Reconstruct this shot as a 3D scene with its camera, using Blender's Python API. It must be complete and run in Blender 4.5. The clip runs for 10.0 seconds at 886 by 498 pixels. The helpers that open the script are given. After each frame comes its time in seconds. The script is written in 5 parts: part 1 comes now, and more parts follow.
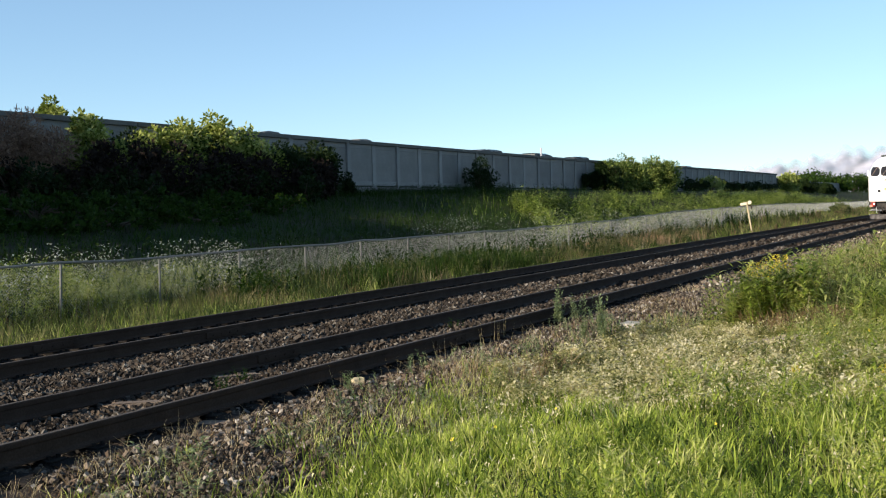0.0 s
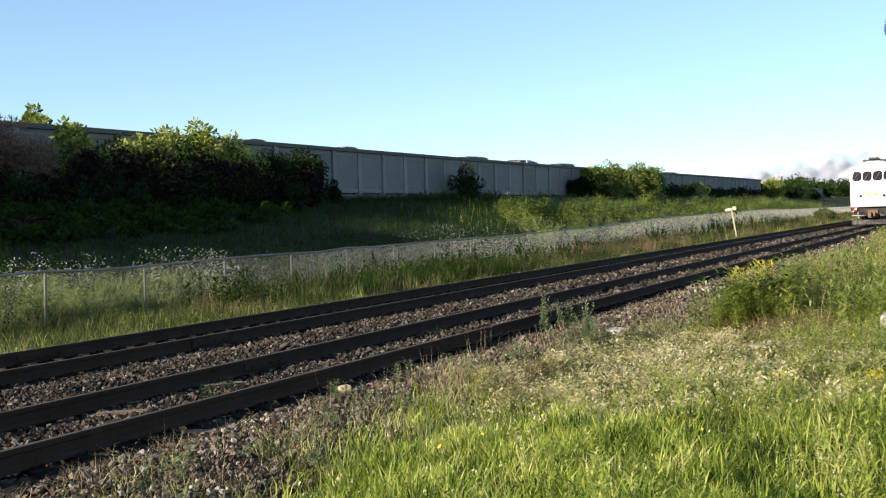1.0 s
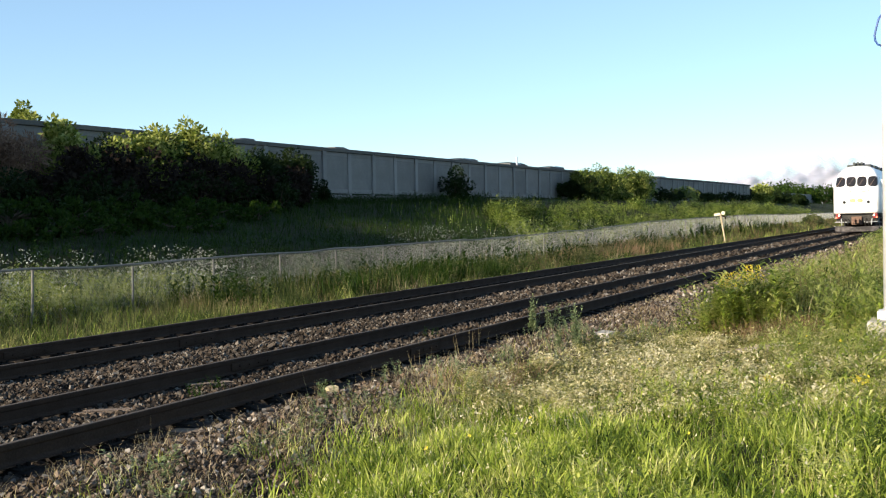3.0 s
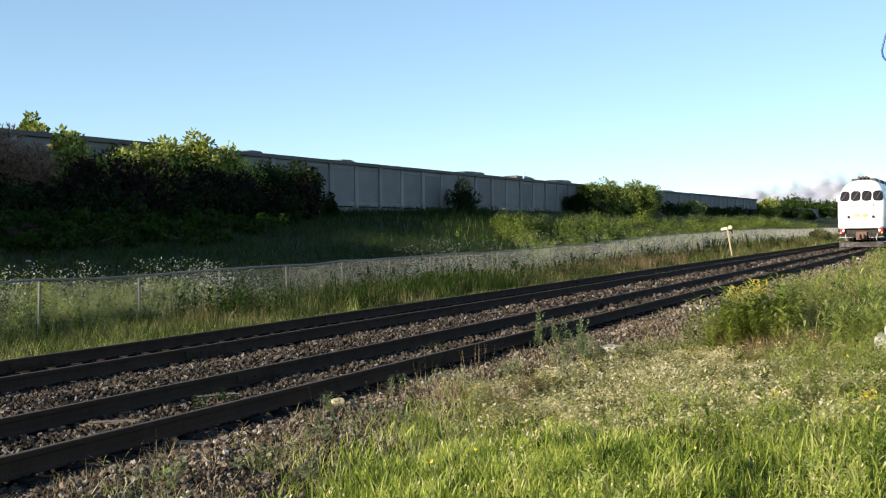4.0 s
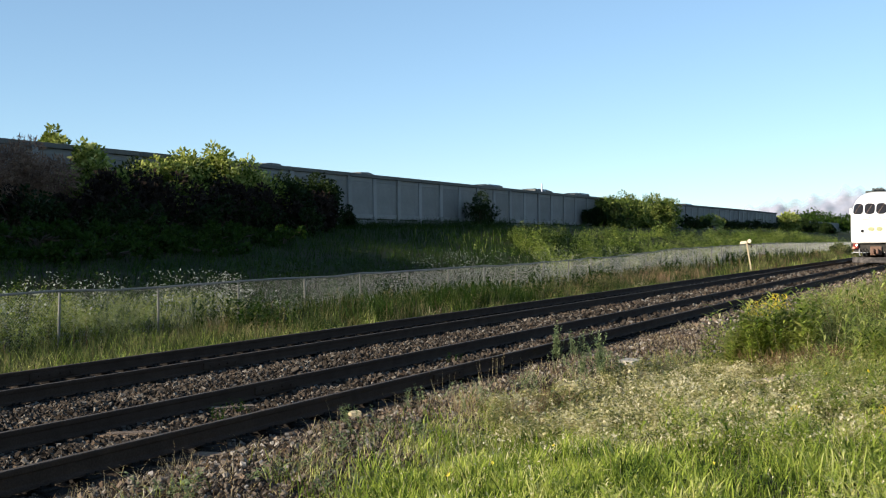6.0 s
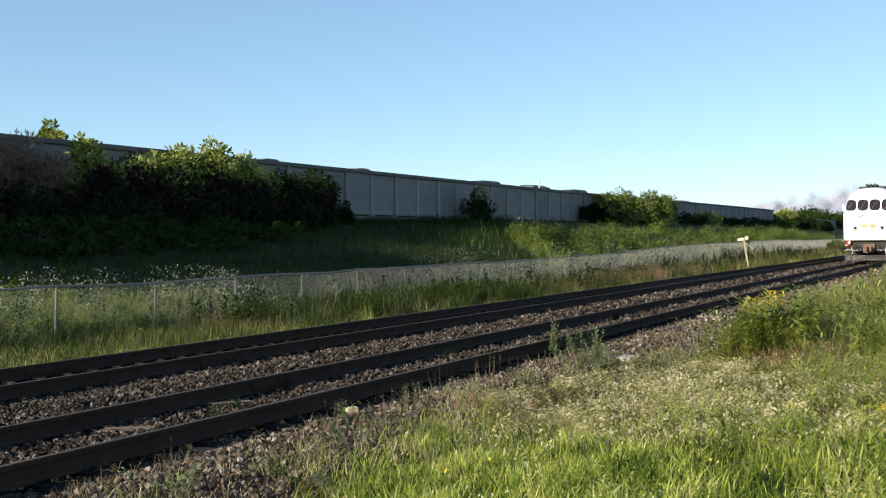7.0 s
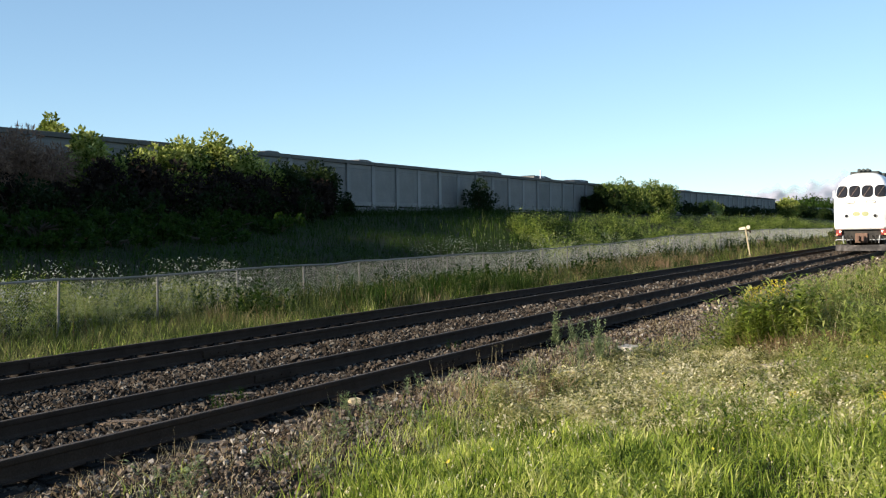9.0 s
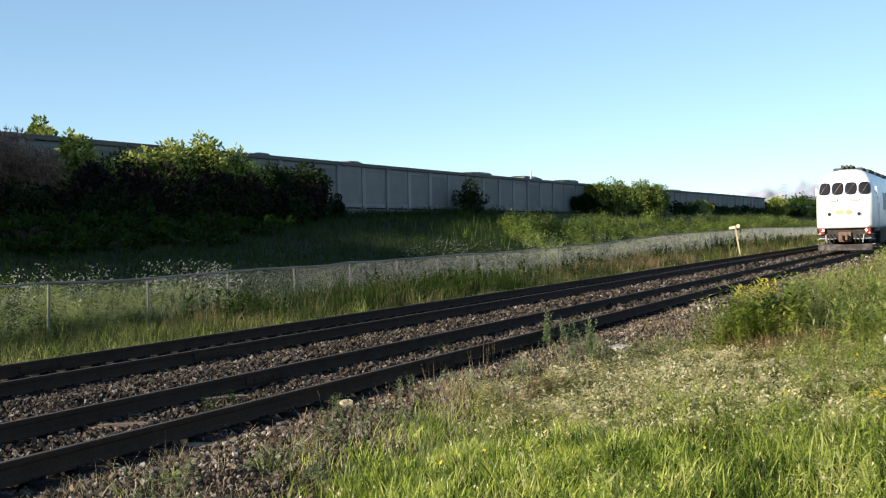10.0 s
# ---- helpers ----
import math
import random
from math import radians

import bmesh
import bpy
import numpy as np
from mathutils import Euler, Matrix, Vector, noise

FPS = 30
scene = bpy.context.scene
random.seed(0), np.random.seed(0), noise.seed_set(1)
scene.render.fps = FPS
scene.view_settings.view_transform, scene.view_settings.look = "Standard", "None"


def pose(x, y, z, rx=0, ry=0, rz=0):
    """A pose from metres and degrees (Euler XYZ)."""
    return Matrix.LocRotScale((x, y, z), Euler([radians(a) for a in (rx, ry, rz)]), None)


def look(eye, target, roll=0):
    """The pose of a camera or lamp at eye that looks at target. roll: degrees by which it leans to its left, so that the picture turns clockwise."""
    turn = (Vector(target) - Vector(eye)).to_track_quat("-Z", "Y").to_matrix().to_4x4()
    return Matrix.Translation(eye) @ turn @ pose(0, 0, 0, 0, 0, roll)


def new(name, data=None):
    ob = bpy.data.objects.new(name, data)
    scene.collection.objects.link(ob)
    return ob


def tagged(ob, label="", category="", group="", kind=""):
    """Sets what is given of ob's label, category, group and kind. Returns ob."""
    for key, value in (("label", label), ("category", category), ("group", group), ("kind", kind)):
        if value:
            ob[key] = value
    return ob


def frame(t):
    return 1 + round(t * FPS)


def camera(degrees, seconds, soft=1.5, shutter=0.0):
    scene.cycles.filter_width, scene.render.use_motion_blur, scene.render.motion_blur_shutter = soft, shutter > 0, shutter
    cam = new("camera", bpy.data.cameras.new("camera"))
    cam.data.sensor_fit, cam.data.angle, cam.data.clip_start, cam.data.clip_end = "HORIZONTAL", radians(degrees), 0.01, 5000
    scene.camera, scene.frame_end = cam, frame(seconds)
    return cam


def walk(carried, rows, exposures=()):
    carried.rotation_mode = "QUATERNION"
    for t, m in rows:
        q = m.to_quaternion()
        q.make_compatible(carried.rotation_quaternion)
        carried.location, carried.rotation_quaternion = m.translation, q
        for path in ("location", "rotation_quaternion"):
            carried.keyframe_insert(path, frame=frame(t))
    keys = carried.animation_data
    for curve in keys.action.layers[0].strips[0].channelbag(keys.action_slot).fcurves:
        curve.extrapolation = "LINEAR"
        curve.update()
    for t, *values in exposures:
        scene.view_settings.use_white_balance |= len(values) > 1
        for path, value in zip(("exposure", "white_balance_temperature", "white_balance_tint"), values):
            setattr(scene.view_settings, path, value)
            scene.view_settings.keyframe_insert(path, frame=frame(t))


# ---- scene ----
# World: track runs along +y, rail tops are z = 0, the far side is -x. Metres.
EYE = 1.748
TURN = [
    (0, 27.785, -2.085, 1.643), (0.5, 27.513, -2.294, 1.732), (1, 27.033, -1.729, 1.895),
    (1.5, 26.808, -1.536, 1.556), (2, 26.522, -1.538, 1.213), (3.5, 26.465, -1.704, 1.257),
    (4, 26.822, -0.960, 0.973), (4.5, 27.098, -0.557, 0.899), (5, 27.287, -0.370, 0.854),
    (5.5, 27.803, -0.213, 0.822), (7, 27.646, -0.467, 0.642), (7.5, 27.709, -0.596, 0.559),
    (8, 27.971, -0.762, 0.882), (8.5, 27.827, -0.870, 0.899), (9, 27.723, -0.949, 0.989),
    (9.5, 27.457, -0.900, 1.459), (10, 27.226, -0.909, 1.349),
]
cam = camera(45.02, 10.0, soft=1.15)
walk(cam, [(t, pose(0, 0, EYE, 90 + pitch, roll, yaw)) for t, yaw, pitch, roll in TURN],
     exposures=[(0, 0.96, 6420, 10), (0.5, 1.07, 6490, 10), (1, 1.15, 6560, 10), (2, 1.2, 6670, 10), (3.5, 1.18, 6670, 10), (4, 1.06, 6590, 10),
                (4.5, 0.99, 6520, 10), (5.5, 0.94, 6420, 10), (8, 0.92, 6450, 10), (10, 0.99, 6470, 10)])

# ---- light ----
SUN_EL, SUN_AZ = radians(19.5), radians(210)       # azimuth clockwise from +y
SUN_DIR = Vector((math.sin(SUN_AZ) * math.cos(SUN_EL), math.cos(SUN_AZ) * math.cos(SUN_EL), math.sin(SUN_EL)))
world = bpy.data.worlds.new("world")
scene.world = world
world.use_nodes = True
wn = world.node_tree
sky = wn.nodes.new("ShaderNodeTexSky")
sky.sky_type, sky.sun_disc = "NISHITA", False
sky.sun_elevation, sky.sun_rotation = SUN_EL, SUN_AZ
sky.air_density, sky.dust_density, sky.ozone_density = 1.3, 0.0, 3.2
sky.altitude = 3900
haze = wn.nodes.new("ShaderNodeGamma")
haze.inputs["Gamma"].default_value = 0.7
wn.links.new(sky.outputs[0], haze.inputs["Color"])
tint = wn.nodes.new("ShaderNodeMixRGB")
tint.blend_type, tint.inputs[0].default_value, tint.inputs[2].default_value = "MULTIPLY", 1.0, (0.88, 0.975, 1.0, 1.0)
wn.links.new(haze.outputs[0], tint.inputs[1])
wn.links.new(tint.outputs[0], wn.nodes["Background"].inputs[0])
wn.nodes["Background"].inputs[1].default_value = 0.153
sun = new("sun", bpy.data.lights.new("sun", "SUN"))
sun.data.energy, sun.data.angle, sun.data.color = 5.0, radians(0.5), (1.0, 0.87, 0.68)
sun.matrix_world = look(SUN_DIR * 200, (0, 0, 0))

# ---- materials ----
def nodes_of(name):
    m = bpy.data.materials.new(name)
    m.use_nodes = True
    return m, m.node_tree.nodes, m.node_tree.links, m.node_tree.nodes["Principled BSDF"]


def rgb(c):
    return (c[0], c[1], c[2], 1.0)


def surface(name, dark, light, scale=3.0, fine=40.0, rough=0.8, bump=0.3, metal=0.0, per_piece=0.0, stain=None, stain_scale=0.7, dist=0.02):
    """Two scales of mottling, optional stains, relief, and tone that varies from piece to piece."""
    m, n, l, p = nodes_of(name)
    co = n.new("ShaderNodeTexCoord")
    a, b = n.new("ShaderNodeTexNoise"), n.new("ShaderNodeTexNoise")
    a.inputs["Scale"].default_value, a.inputs["Detail"].default_value = scale, 6
    b.inputs["Scale"].default_value, b.inputs["Detail"].default_value = fine, 4
    l.new(co.outputs["Object"], a.inputs["Vector"])
    l.new(co.outputs["Object"], b.inputs["Vector"])
    add = n.new("ShaderNodeMath")
    add.operation = "MULTIPLY_ADD"
    add.inputs[1].default_value = 0.55
    l.new(b.outputs["Fac"], add.inputs[0])
    half = n.new("ShaderNodeMath")
    half.operation = "MULTIPLY"
    half.inputs[1].default_value = 0.45
    l.new(a.outputs["Fac"], half.inputs[0])
    l.new(half.outputs[0], add.inputs[2])
    ramp = n.new("ShaderNodeValToRGB")
    ramp.color_ramp.elements[0].position, ramp.color_ramp.elements[1].position = 0.33, 0.67
    ramp.color_ramp.elements[0].color, ramp.color_ramp.elements[1].color = rgb(dark), rgb(light)
    l.new(add.outputs[0], ramp.inputs[0])
    out = ramp.outputs[0]
    if stain:
        s = n.new("ShaderNodeTexNoise")
        s.inputs["Scale"].default_value, s.inputs["Detail"].default_value = stain_scale, 8
        l.new(co.outputs["Object"], s.inputs["Vector"])
        sr = n.new("ShaderNodeValToRGB")
        sr.color_ramp.elements[0].position, sr.color_ramp.elements[1].position = 0.48, 0.68
        l.new(s.outputs["Fac"], sr.inputs[0])
        mx = n.new("ShaderNodeMixRGB")
        mx.inputs[2].default_value = rgb(stain)
        l.new(sr.outputs[0], mx.inputs[0])
        l.new(out, mx.inputs[1])
        out = mx.outputs[0]
    if per_piece:
        g, oi = n.new("ShaderNodeNewGeometry"), n.new("ShaderNodeObjectInfo")
        w = n.new("ShaderNodeMath")
        w.operation = "ADD"
        l.new(g.outputs["Random Per Island"], w.inputs[0])
        l.new(oi.outputs["Random"], w.inputs[1])
        fr = n.new("ShaderNodeMath")
        fr.operation = "FRACT"
        l.new(w.outputs[0], fr.inputs[0])
        mr = n.new("ShaderNodeMapRange")
        mr.inputs[3].default_value, mr.inputs[4].default_value = 1 - per_piece, 1 + per_piece
        l.new(fr.outputs[0], mr.inputs[0])
        hs = n.new("ShaderNodeHueSaturation")
        l.new(mr.outputs[0], hs.inputs["Value"])
        l.new(out, hs.inputs["Color"])
        out = hs.outputs[0]
    l.new(out, p.inputs["Base Color"])
    p.inputs["Roughness"].default_value, p.inputs["Metallic"].default_value = rough, metal
    p.inputs["Specular IOR Level"].default_value = 0.5 if rough < 0.65 else 0.12
    if bump:
        bp = n.new("ShaderNodeBump")
        bp.inputs["Strength"].default_value, bp.inputs["Distance"].default_value = bump, dist
        l.new(b.outputs["Fac"], bp.inputs["Height"])
        l.new(bp.outputs[0], p.inputs["Normal"])
    return m


def foliage(name, tones, through_light=0.45, rough=0.55, patch=0.9, patchy=1.1):
    """Leaf: tones differ from leaf to leaf, and light shines through."""
    m, n, l, p = nodes_of(name)
    g = n.new("ShaderNodeNewGeometry")
    co = n.new("ShaderNodeTexCoord")
    nz = n.new("ShaderNodeTexNoise")
    nz.inputs["Scale"].default_value, nz.inputs["Detail"].default_value = patch, 3
    l.new(co.outputs["Object"], nz.inputs["Vector"])
    mix = n.new("ShaderNodeMath")
    mix.operation = "MULTIPLY_ADD"
    mix.inputs[1].default_value = 0.6
    l.new(g.outputs["Random Per Island"], mix.inputs[0])
    # A high patchy puts the shadowed gaps between clumps into the colour.
    sub = n.new("ShaderNodeMath")
    sub.operation = "MULTIPLY_ADD"
    sub.inputs[1].default_value, sub.inputs[2].default_value = patchy, 0.2 - 0.5 * patchy
    l.new(nz.outputs["Fac"], sub.inputs[0])
    l.new(sub.outputs[0], mix.inputs[2])
    ramp = n.new("ShaderNodeValToRGB")
    els = ramp.color_ramp.elements
    while len(els) < len(tones):
        els.new(0.5)
    for i, c in enumerate(tones):
        els[i].position = i / (len(tones) - 1)
        els[i].color = rgb(c)
    l.new(mix.outputs[0], ramp.inputs[0])
    l.new(ramp.outputs[0], p.inputs["Base Color"])
    p.inputs["Roughness"].default_value = rough
    p.inputs["Specular IOR Level"].default_value = 0.1
    tr, ms = n.new("ShaderNodeBsdfTranslucent"), n.new("ShaderNodeMixShader")
    l.new(ramp.outputs[0], tr.inputs["Color"])
    ms.inputs[0].default_value = through_light
    l.new(p.outputs[0], ms.inputs[1])
    l.new(tr.outputs[0], ms.inputs[2])
    l.new(ms.outputs[0], n["Material Output"].inputs["Surface"])
    return m


def stone_mix(name, lift=1.0):
    """Crushed stone: most pieces dark brown-grey, a few pale, each with its own grain."""
    m = surface(name, (0.66, 0.648, 0.64), (1.0, 0.982, 0.965), 14, 60, 0.9, 0.35)
    n, l, p = m.node_tree.nodes, m.node_tree.links, m.node_tree.nodes["Principled BSDF"]
    g = n.new("ShaderNodeNewGeometry")
    ramp = n.new("ShaderNodeValToRGB")
    els = ramp.color_ramp.elements
    tones = ((0.0, (0.03, 0.024, 0.019)), (0.35, (0.075, 0.06, 0.048)), (0.6, (0.125, 0.107, 0.09)), (0.74, (0.15, 0.11, 0.08)), (0.9, (0.2, 0.18, 0.155)), (1.0, (0.36, 0.33, 0.295)))
    while len(els) < len(tones):
        els.new(0.5)
    for e, (at, c) in zip(els, tones):
        e.position, e.color = at, rgb([v * lift for v in c])
    l.new(g.outputs["Random Per Island"], ramp.inputs[0])
    old = p.inputs["Base Color"].links[0].from_socket
    mul = n.new("ShaderNodeMixRGB")
    mul.blend_type, mul.inputs[0].default_value = "MULTIPLY", 1.0
    l.new(ramp.outputs[0], mul.inputs[1])
    l.new(old, mul.inputs[2])
    l.new(mul.outputs[0], p.inputs["Base Color"])
    return m


def glow(name, color, strength):
    m, n, l, p = nodes_of(name)
    p.inputs["Base Color"].default_value = rgb(color)
    p.inputs["Emission Color"].default_value = rgb(color)
    p.inputs["Emission Strength"].default_value = strength
    return m


M_EARTH = surface("earth", (0.018, 0.019, 0.009), (0.05, 0.046, 0.027), 1.5, 30, 0.95, 0.6, stain=(0.014, 0.027, 0.006), stain_scale=0.25)
M_BALLAST_BED = surface("ballast_bed", (0.018, 0.014, 0.011), (0.075, 0.058, 0.046), 9, 26, 0.95, 1.0, dist=0.05)
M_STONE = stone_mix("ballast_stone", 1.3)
M_STONE_DARKER = stone_mix("darker_ballast_stone", 0.58)
M_STEEL = surface("rail_steel", (0.03, 0.0185, 0.0125), (0.06, 0.039, 0.0275), 4, 60, 0.85, 0.3, 0.0, dist=0.004)
M_STEEL.node_tree.nodes["Principled BSDF"].inputs["Specular IOR Level"].default_value = 0.12
M_HEAD = surface("rail_running_face", (0.05, 0.042, 0.036), (0.095, 0.08, 0.07), 3, 80, 0.8, 0.1, 0.0, dist=0.002)
M_TIE = surface("tie_wood", (0.009, 0.0078, 0.007), (0.023, 0.0195, 0.017), 5, 50, 0.9, 0.7, per_piece=0.35)
M_CONCRETE = surface("wall_concrete", (0.175, 0.167, 0.156), (0.255, 0.245, 0.23), 0.8, 18, 0.9, 0.25, per_piece=0.1, stain=(0.15, 0.144, 0.138), stain_scale=0.6)
M_STRIP = surface("pale_pilaster_concrete", (0.22, 0.214, 0.204), (0.3, 0.29, 0.277), 0.8, 18, 0.9, 0.25, per_piece=0.12, stain=(0.19, 0.183, 0.174), stain_scale=0.8)
M_BAND = surface("panel_border_concrete", (0.2, 0.194, 0.184), (0.275, 0.265, 0.252), 0.8, 18, 0.9, 0.25, per_piece=0.08)
M_CAP = surface("coping_concrete", (0.10, 0.095, 0.085), (0.17, 0.16, 0.145), 1.2, 22, 0.9, 0.3, per_piece=0.1)
M_PALE = surface("pale_concrete", (0.26, 0.245, 0.22), (0.42, 0.4, 0.365), 5, 40, 0.85, 0.4, stain=(0.36, 0.33, 0.28), stain_scale=4)
M_GRAVEL = surface("pinkish_gravel", (0.22, 0.18, 0.155), (0.39, 0.33, 0.285), 9, 60, 0.9, 0.4, per_piece=0.35)
M_GALV = surface("galvanised_steel", (0.10, 0.098, 0.09), (0.17, 0.165, 0.15), 6, 60, 0.6, 0.1, 0.2, per_piece=0.12, dist=0.002)
M_WIRE = surface("fence_wire", (0.32, 0.32, 0.3), (0.45, 0.445, 0.42), 6, 60, 0.6, 0.0, 0.1)
M_POSTWOOD = surface("weathered_wood", (0.30, 0.25, 0.16), (0.5, 0.43, 0.28), 6, 60, 0.9, 0.5)
M_OLDWOOD = surface("old_plank_wood", (0.12, 0.088, 0.066), (0.24, 0.185, 0.14), 6, 60, 0.9, 0.5)
M_BOARD = surface("signal_box_paint", (0.5, 0.42, 0.3), (0.72, 0.63, 0.48), 8, 40, 0.6, 0.2)
M_WHITE_STEEL = surface("white_painted_steel", (0.46, 0.46, 0.5), (0.62, 0.62, 0.66), 3, 40, 0.5, 0.2, stain=(0.38, 0.37, 0.4), stain_scale=3)
M_CABLE = surface("blue_cable", (0.02, 0.06, 0.2), (0.04, 0.1, 0.3), 10, 60, 0.45, 0.0)
M_BARK = surface("bark", (0.05, 0.035, 0.025), (0.12, 0.09, 0.07), 8, 50, 0.95, 0.7)
M_GRASS = foliage("fresh_grass", [(0.022, 0.046, 0.007), (0.14, 0.2, 0.026), (0.345, 0.41, 0.068), (0.58, 0.57, 0.22)], 0.4, 0.55, 1.9, 2.2)
M_DRY = foliage("dry_grass", [(0.22, 0.18, 0.08), (0.39, 0.32, 0.17), (0.52, 0.44, 0.27), (0.6, 0.53, 0.37)], 0.4, 0.7)
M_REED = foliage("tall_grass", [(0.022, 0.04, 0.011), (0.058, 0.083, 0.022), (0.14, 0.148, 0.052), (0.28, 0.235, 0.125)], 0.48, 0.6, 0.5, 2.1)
M_SEED = foliage("seed_heads", [(0.11, 0.07, 0.04), (0.18, 0.12, 0.066), (0.3, 0.23, 0.12)], 0.35, 0.8)
M_WEED = foliage("weed_leaf", [(0.07, 0.115, 0.022), (0.23, 0.29, 0.062), (0.42, 0.445, 0.135), (0.6, 0.56, 0.27)], 0.52, 0.55, 1.6, 1.9)
# Dark copy of the bank leaf; the shade on the bank is in its colour.
M_LEAF_SHADED = foliage("shade_toned_leaf", [(0.007, 0.019, 0.003), (0.017, 0.04, 0.0045), (0.032, 0.063, 0.008), (0.065, 0.09, 0.019)], 0.4)
# Bright copy of the shrub leaf, with the sun on the crowns in its tones.
M_SHRUB_SUNLIT = foliage("sunlit_shrub_leaf", [(0.025, 0.05, 0.008), (0.12, 0.16, 0.025), (0.36, 0.39, 0.1), (0.56, 0.57, 0.25)], 0.45)
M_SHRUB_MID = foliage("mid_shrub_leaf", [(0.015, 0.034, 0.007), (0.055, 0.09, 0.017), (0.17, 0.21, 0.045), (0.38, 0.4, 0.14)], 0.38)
# Dark copy of the shrub leaf, with the wall's shade in its colour.
M_SHRUB_SHADED = foliage("shaded_shrub_leaf", [(0.007, 0.015, 0.004), (0.014, 0.027, 0.006), (0.028, 0.044, 0.010)], 0.25)
# Light copy of the bank leaf; the sun on the bank is in its colour.
M_LEAF_SUNLIT = foliage("sun_toned_leaf", [(0.03, 0.06, 0.01), (0.135, 0.195, 0.03), (0.31, 0.385, 0.07), (0.52, 0.53, 0.2)], 0.5, 0.55, 0.8, 2.1)
M_SAGE = foliage("sage_leaf", [(0.08, 0.115, 0.05), (0.18, 0.225, 0.105), (0.33, 0.36, 0.2)], 0.4, 0.7)
M_CREAM = foliage("cream_florets", [(0.46, 0.41, 0.22), (0.66, 0.6, 0.39), (0.8, 0.76, 0.6)], 0.4, 0.8)
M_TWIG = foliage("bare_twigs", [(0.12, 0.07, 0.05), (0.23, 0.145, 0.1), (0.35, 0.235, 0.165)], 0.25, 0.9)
# Near-black tone that puts the shade under the hedge crowns into colour.
M_HEDGE_SHADE = foliage("hedge_shade_leaf", [(0.012, 0.008, 0.007), (0.025, 0.018, 0.014), (0.045, 0.035, 0.025)], 0.1, 0.95)
M_CLOVER = foliage("pale_clover_leaf", [(0.07, 0.085, 0.022), (0.27, 0.27, 0.09), (0.57, 0.52, 0.26), (0.82, 0.75, 0.54)], 0.45, 0.7, 1.9, 2.3)
M_RUSSET = foliage("russet_grass", [(0.17, 0.1, 0.06), (0.28, 0.185, 0.11), (0.42, 0.31, 0.185)], 0.35, 0.8)
M_PETAL = foliage("white_petals", [(0.36, 0.38, 0.29), (0.5, 0.51, 0.42), (0.64, 0.64, 0.56)], 0.4)
M_YELLOW = foliage("yellow_petals", [(0.6, 0.45, 0.03), (0.74, 0.6, 0.06), (0.8, 0.68, 0.12)], 0.35)


# ---- tools ----
rng = np.random.default_rng(7)


def part(name, bm, material, parent=None, label="", smooth=False):
    me = bpy.data.meshes.new(name)
    bmesh.ops.recalc_face_normals(bm, faces=bm.faces[:])
    bm.to_mesh(me)
    bm.free()
    if smooth:
        me.polygons.foreach_set("use_smooth", [True] * len(me.polygons))
    me.materials.append(material)
    ob = new(name, me)
    ob.parent = parent
    if label:
        tagged(ob, label)
    return ob


def np_mesh(name, v, f, materials, index=None, smooth=False):
    """A mesh from arrays: v (n, 3) points, f (m, k) faces."""
    v, f = np.asarray(v, np.float32), np.asarray(f, np.int32)
    me = bpy.data.meshes.new(name)
    k = f.shape[1]
    me.vertices.add(len(v))
    me.vertices.foreach_set("co", v.ravel())
    me.loops.add(f.size)
    me.loops.foreach_set("vertex_index", f.ravel())
    me.polygons.add(len(f))
    me.polygons.foreach_set("loop_start", np.arange(0, f.size, k, dtype=np.int32))
    for m in materials:
        me.materials.append(m)
    if index is not None:
        me.polygons.foreach_set("material_index", np.asarray(index, np.int32))
    me.polygons.foreach_set("use_smooth", np.full(len(f), smooth))
    me.update(calc_edges=True)
    return new(name, me)


def box(bm, x0, x1, y0, y1, z0, z1, bevel=0.0):
    vs = [bm.verts.new((x, y, z)) for x in (x0, x1) for y in (y0, y1) for z in (z0, z1)]
    fs = [bm.faces.new([vs[i] for i in q]) for q in
          ((0, 1, 3, 2), (4, 6, 7, 5), (0, 4, 5, 1), (2, 3, 7, 6), (0, 2, 6, 4), (1, 5, 7, 3))]
    if bevel:
        bmesh.ops.bevel(bm, geom=list({e for f in fs for e in f.edges}), offset=bevel, segments=2, affect="EDGES", profile=0.5)
    return bm


def tube(bm, points, radius, sides=8, cap=True):
    """A round bar through points; radius is one number or one for each point."""
    pts = [Vector(p) for p in points]
    rad = radius if isinstance(radius, (list, tuple)) else [radius] * len(pts)
    rings = []
    for i, p in enumerate(pts):
        d = (pts[min(i + 1, len(pts) - 1)] - pts[max(i - 1, 0)]).normalized()
        u = d.orthogonal().normalized() if i == 0 else (rings_u - d * rings_u.dot(d)).normalized()
        rings_u = u
        w = d.cross(u)
        rings.append([bm.verts.new(p + (u * math.cos(a) + w * math.sin(a)) * rad[i]) for a in
                      (2 * math.pi * k / sides for k in range(sides))])
    for r0, r1 in zip(rings, rings[1:]):
        for k in range(sides):
            bm.faces.new((r0[k], r0[(k + 1) % sides], r1[(k + 1) % sides], r1[k]))
    if cap:
        bm.faces.new(rings[0][::-1])
        bm.faces.new(rings[-1])
    return bm


def loft(bm, rings, close=True, cap=True):
    made = [[bm.verts.new(p) for p in r] for r in rings]
    n = len(made[0])
    for r0, r1 in zip(made, made[1:]):
        for k in range(n if close else n - 1):
            bm.faces.new((r0[k], r0[(k + 1) % n], r1[(k + 1) % n], r1[k]))
    if cap:
        bm.faces.new(made[0][::-1])
        bm.faces.new(made[-1])
    return made


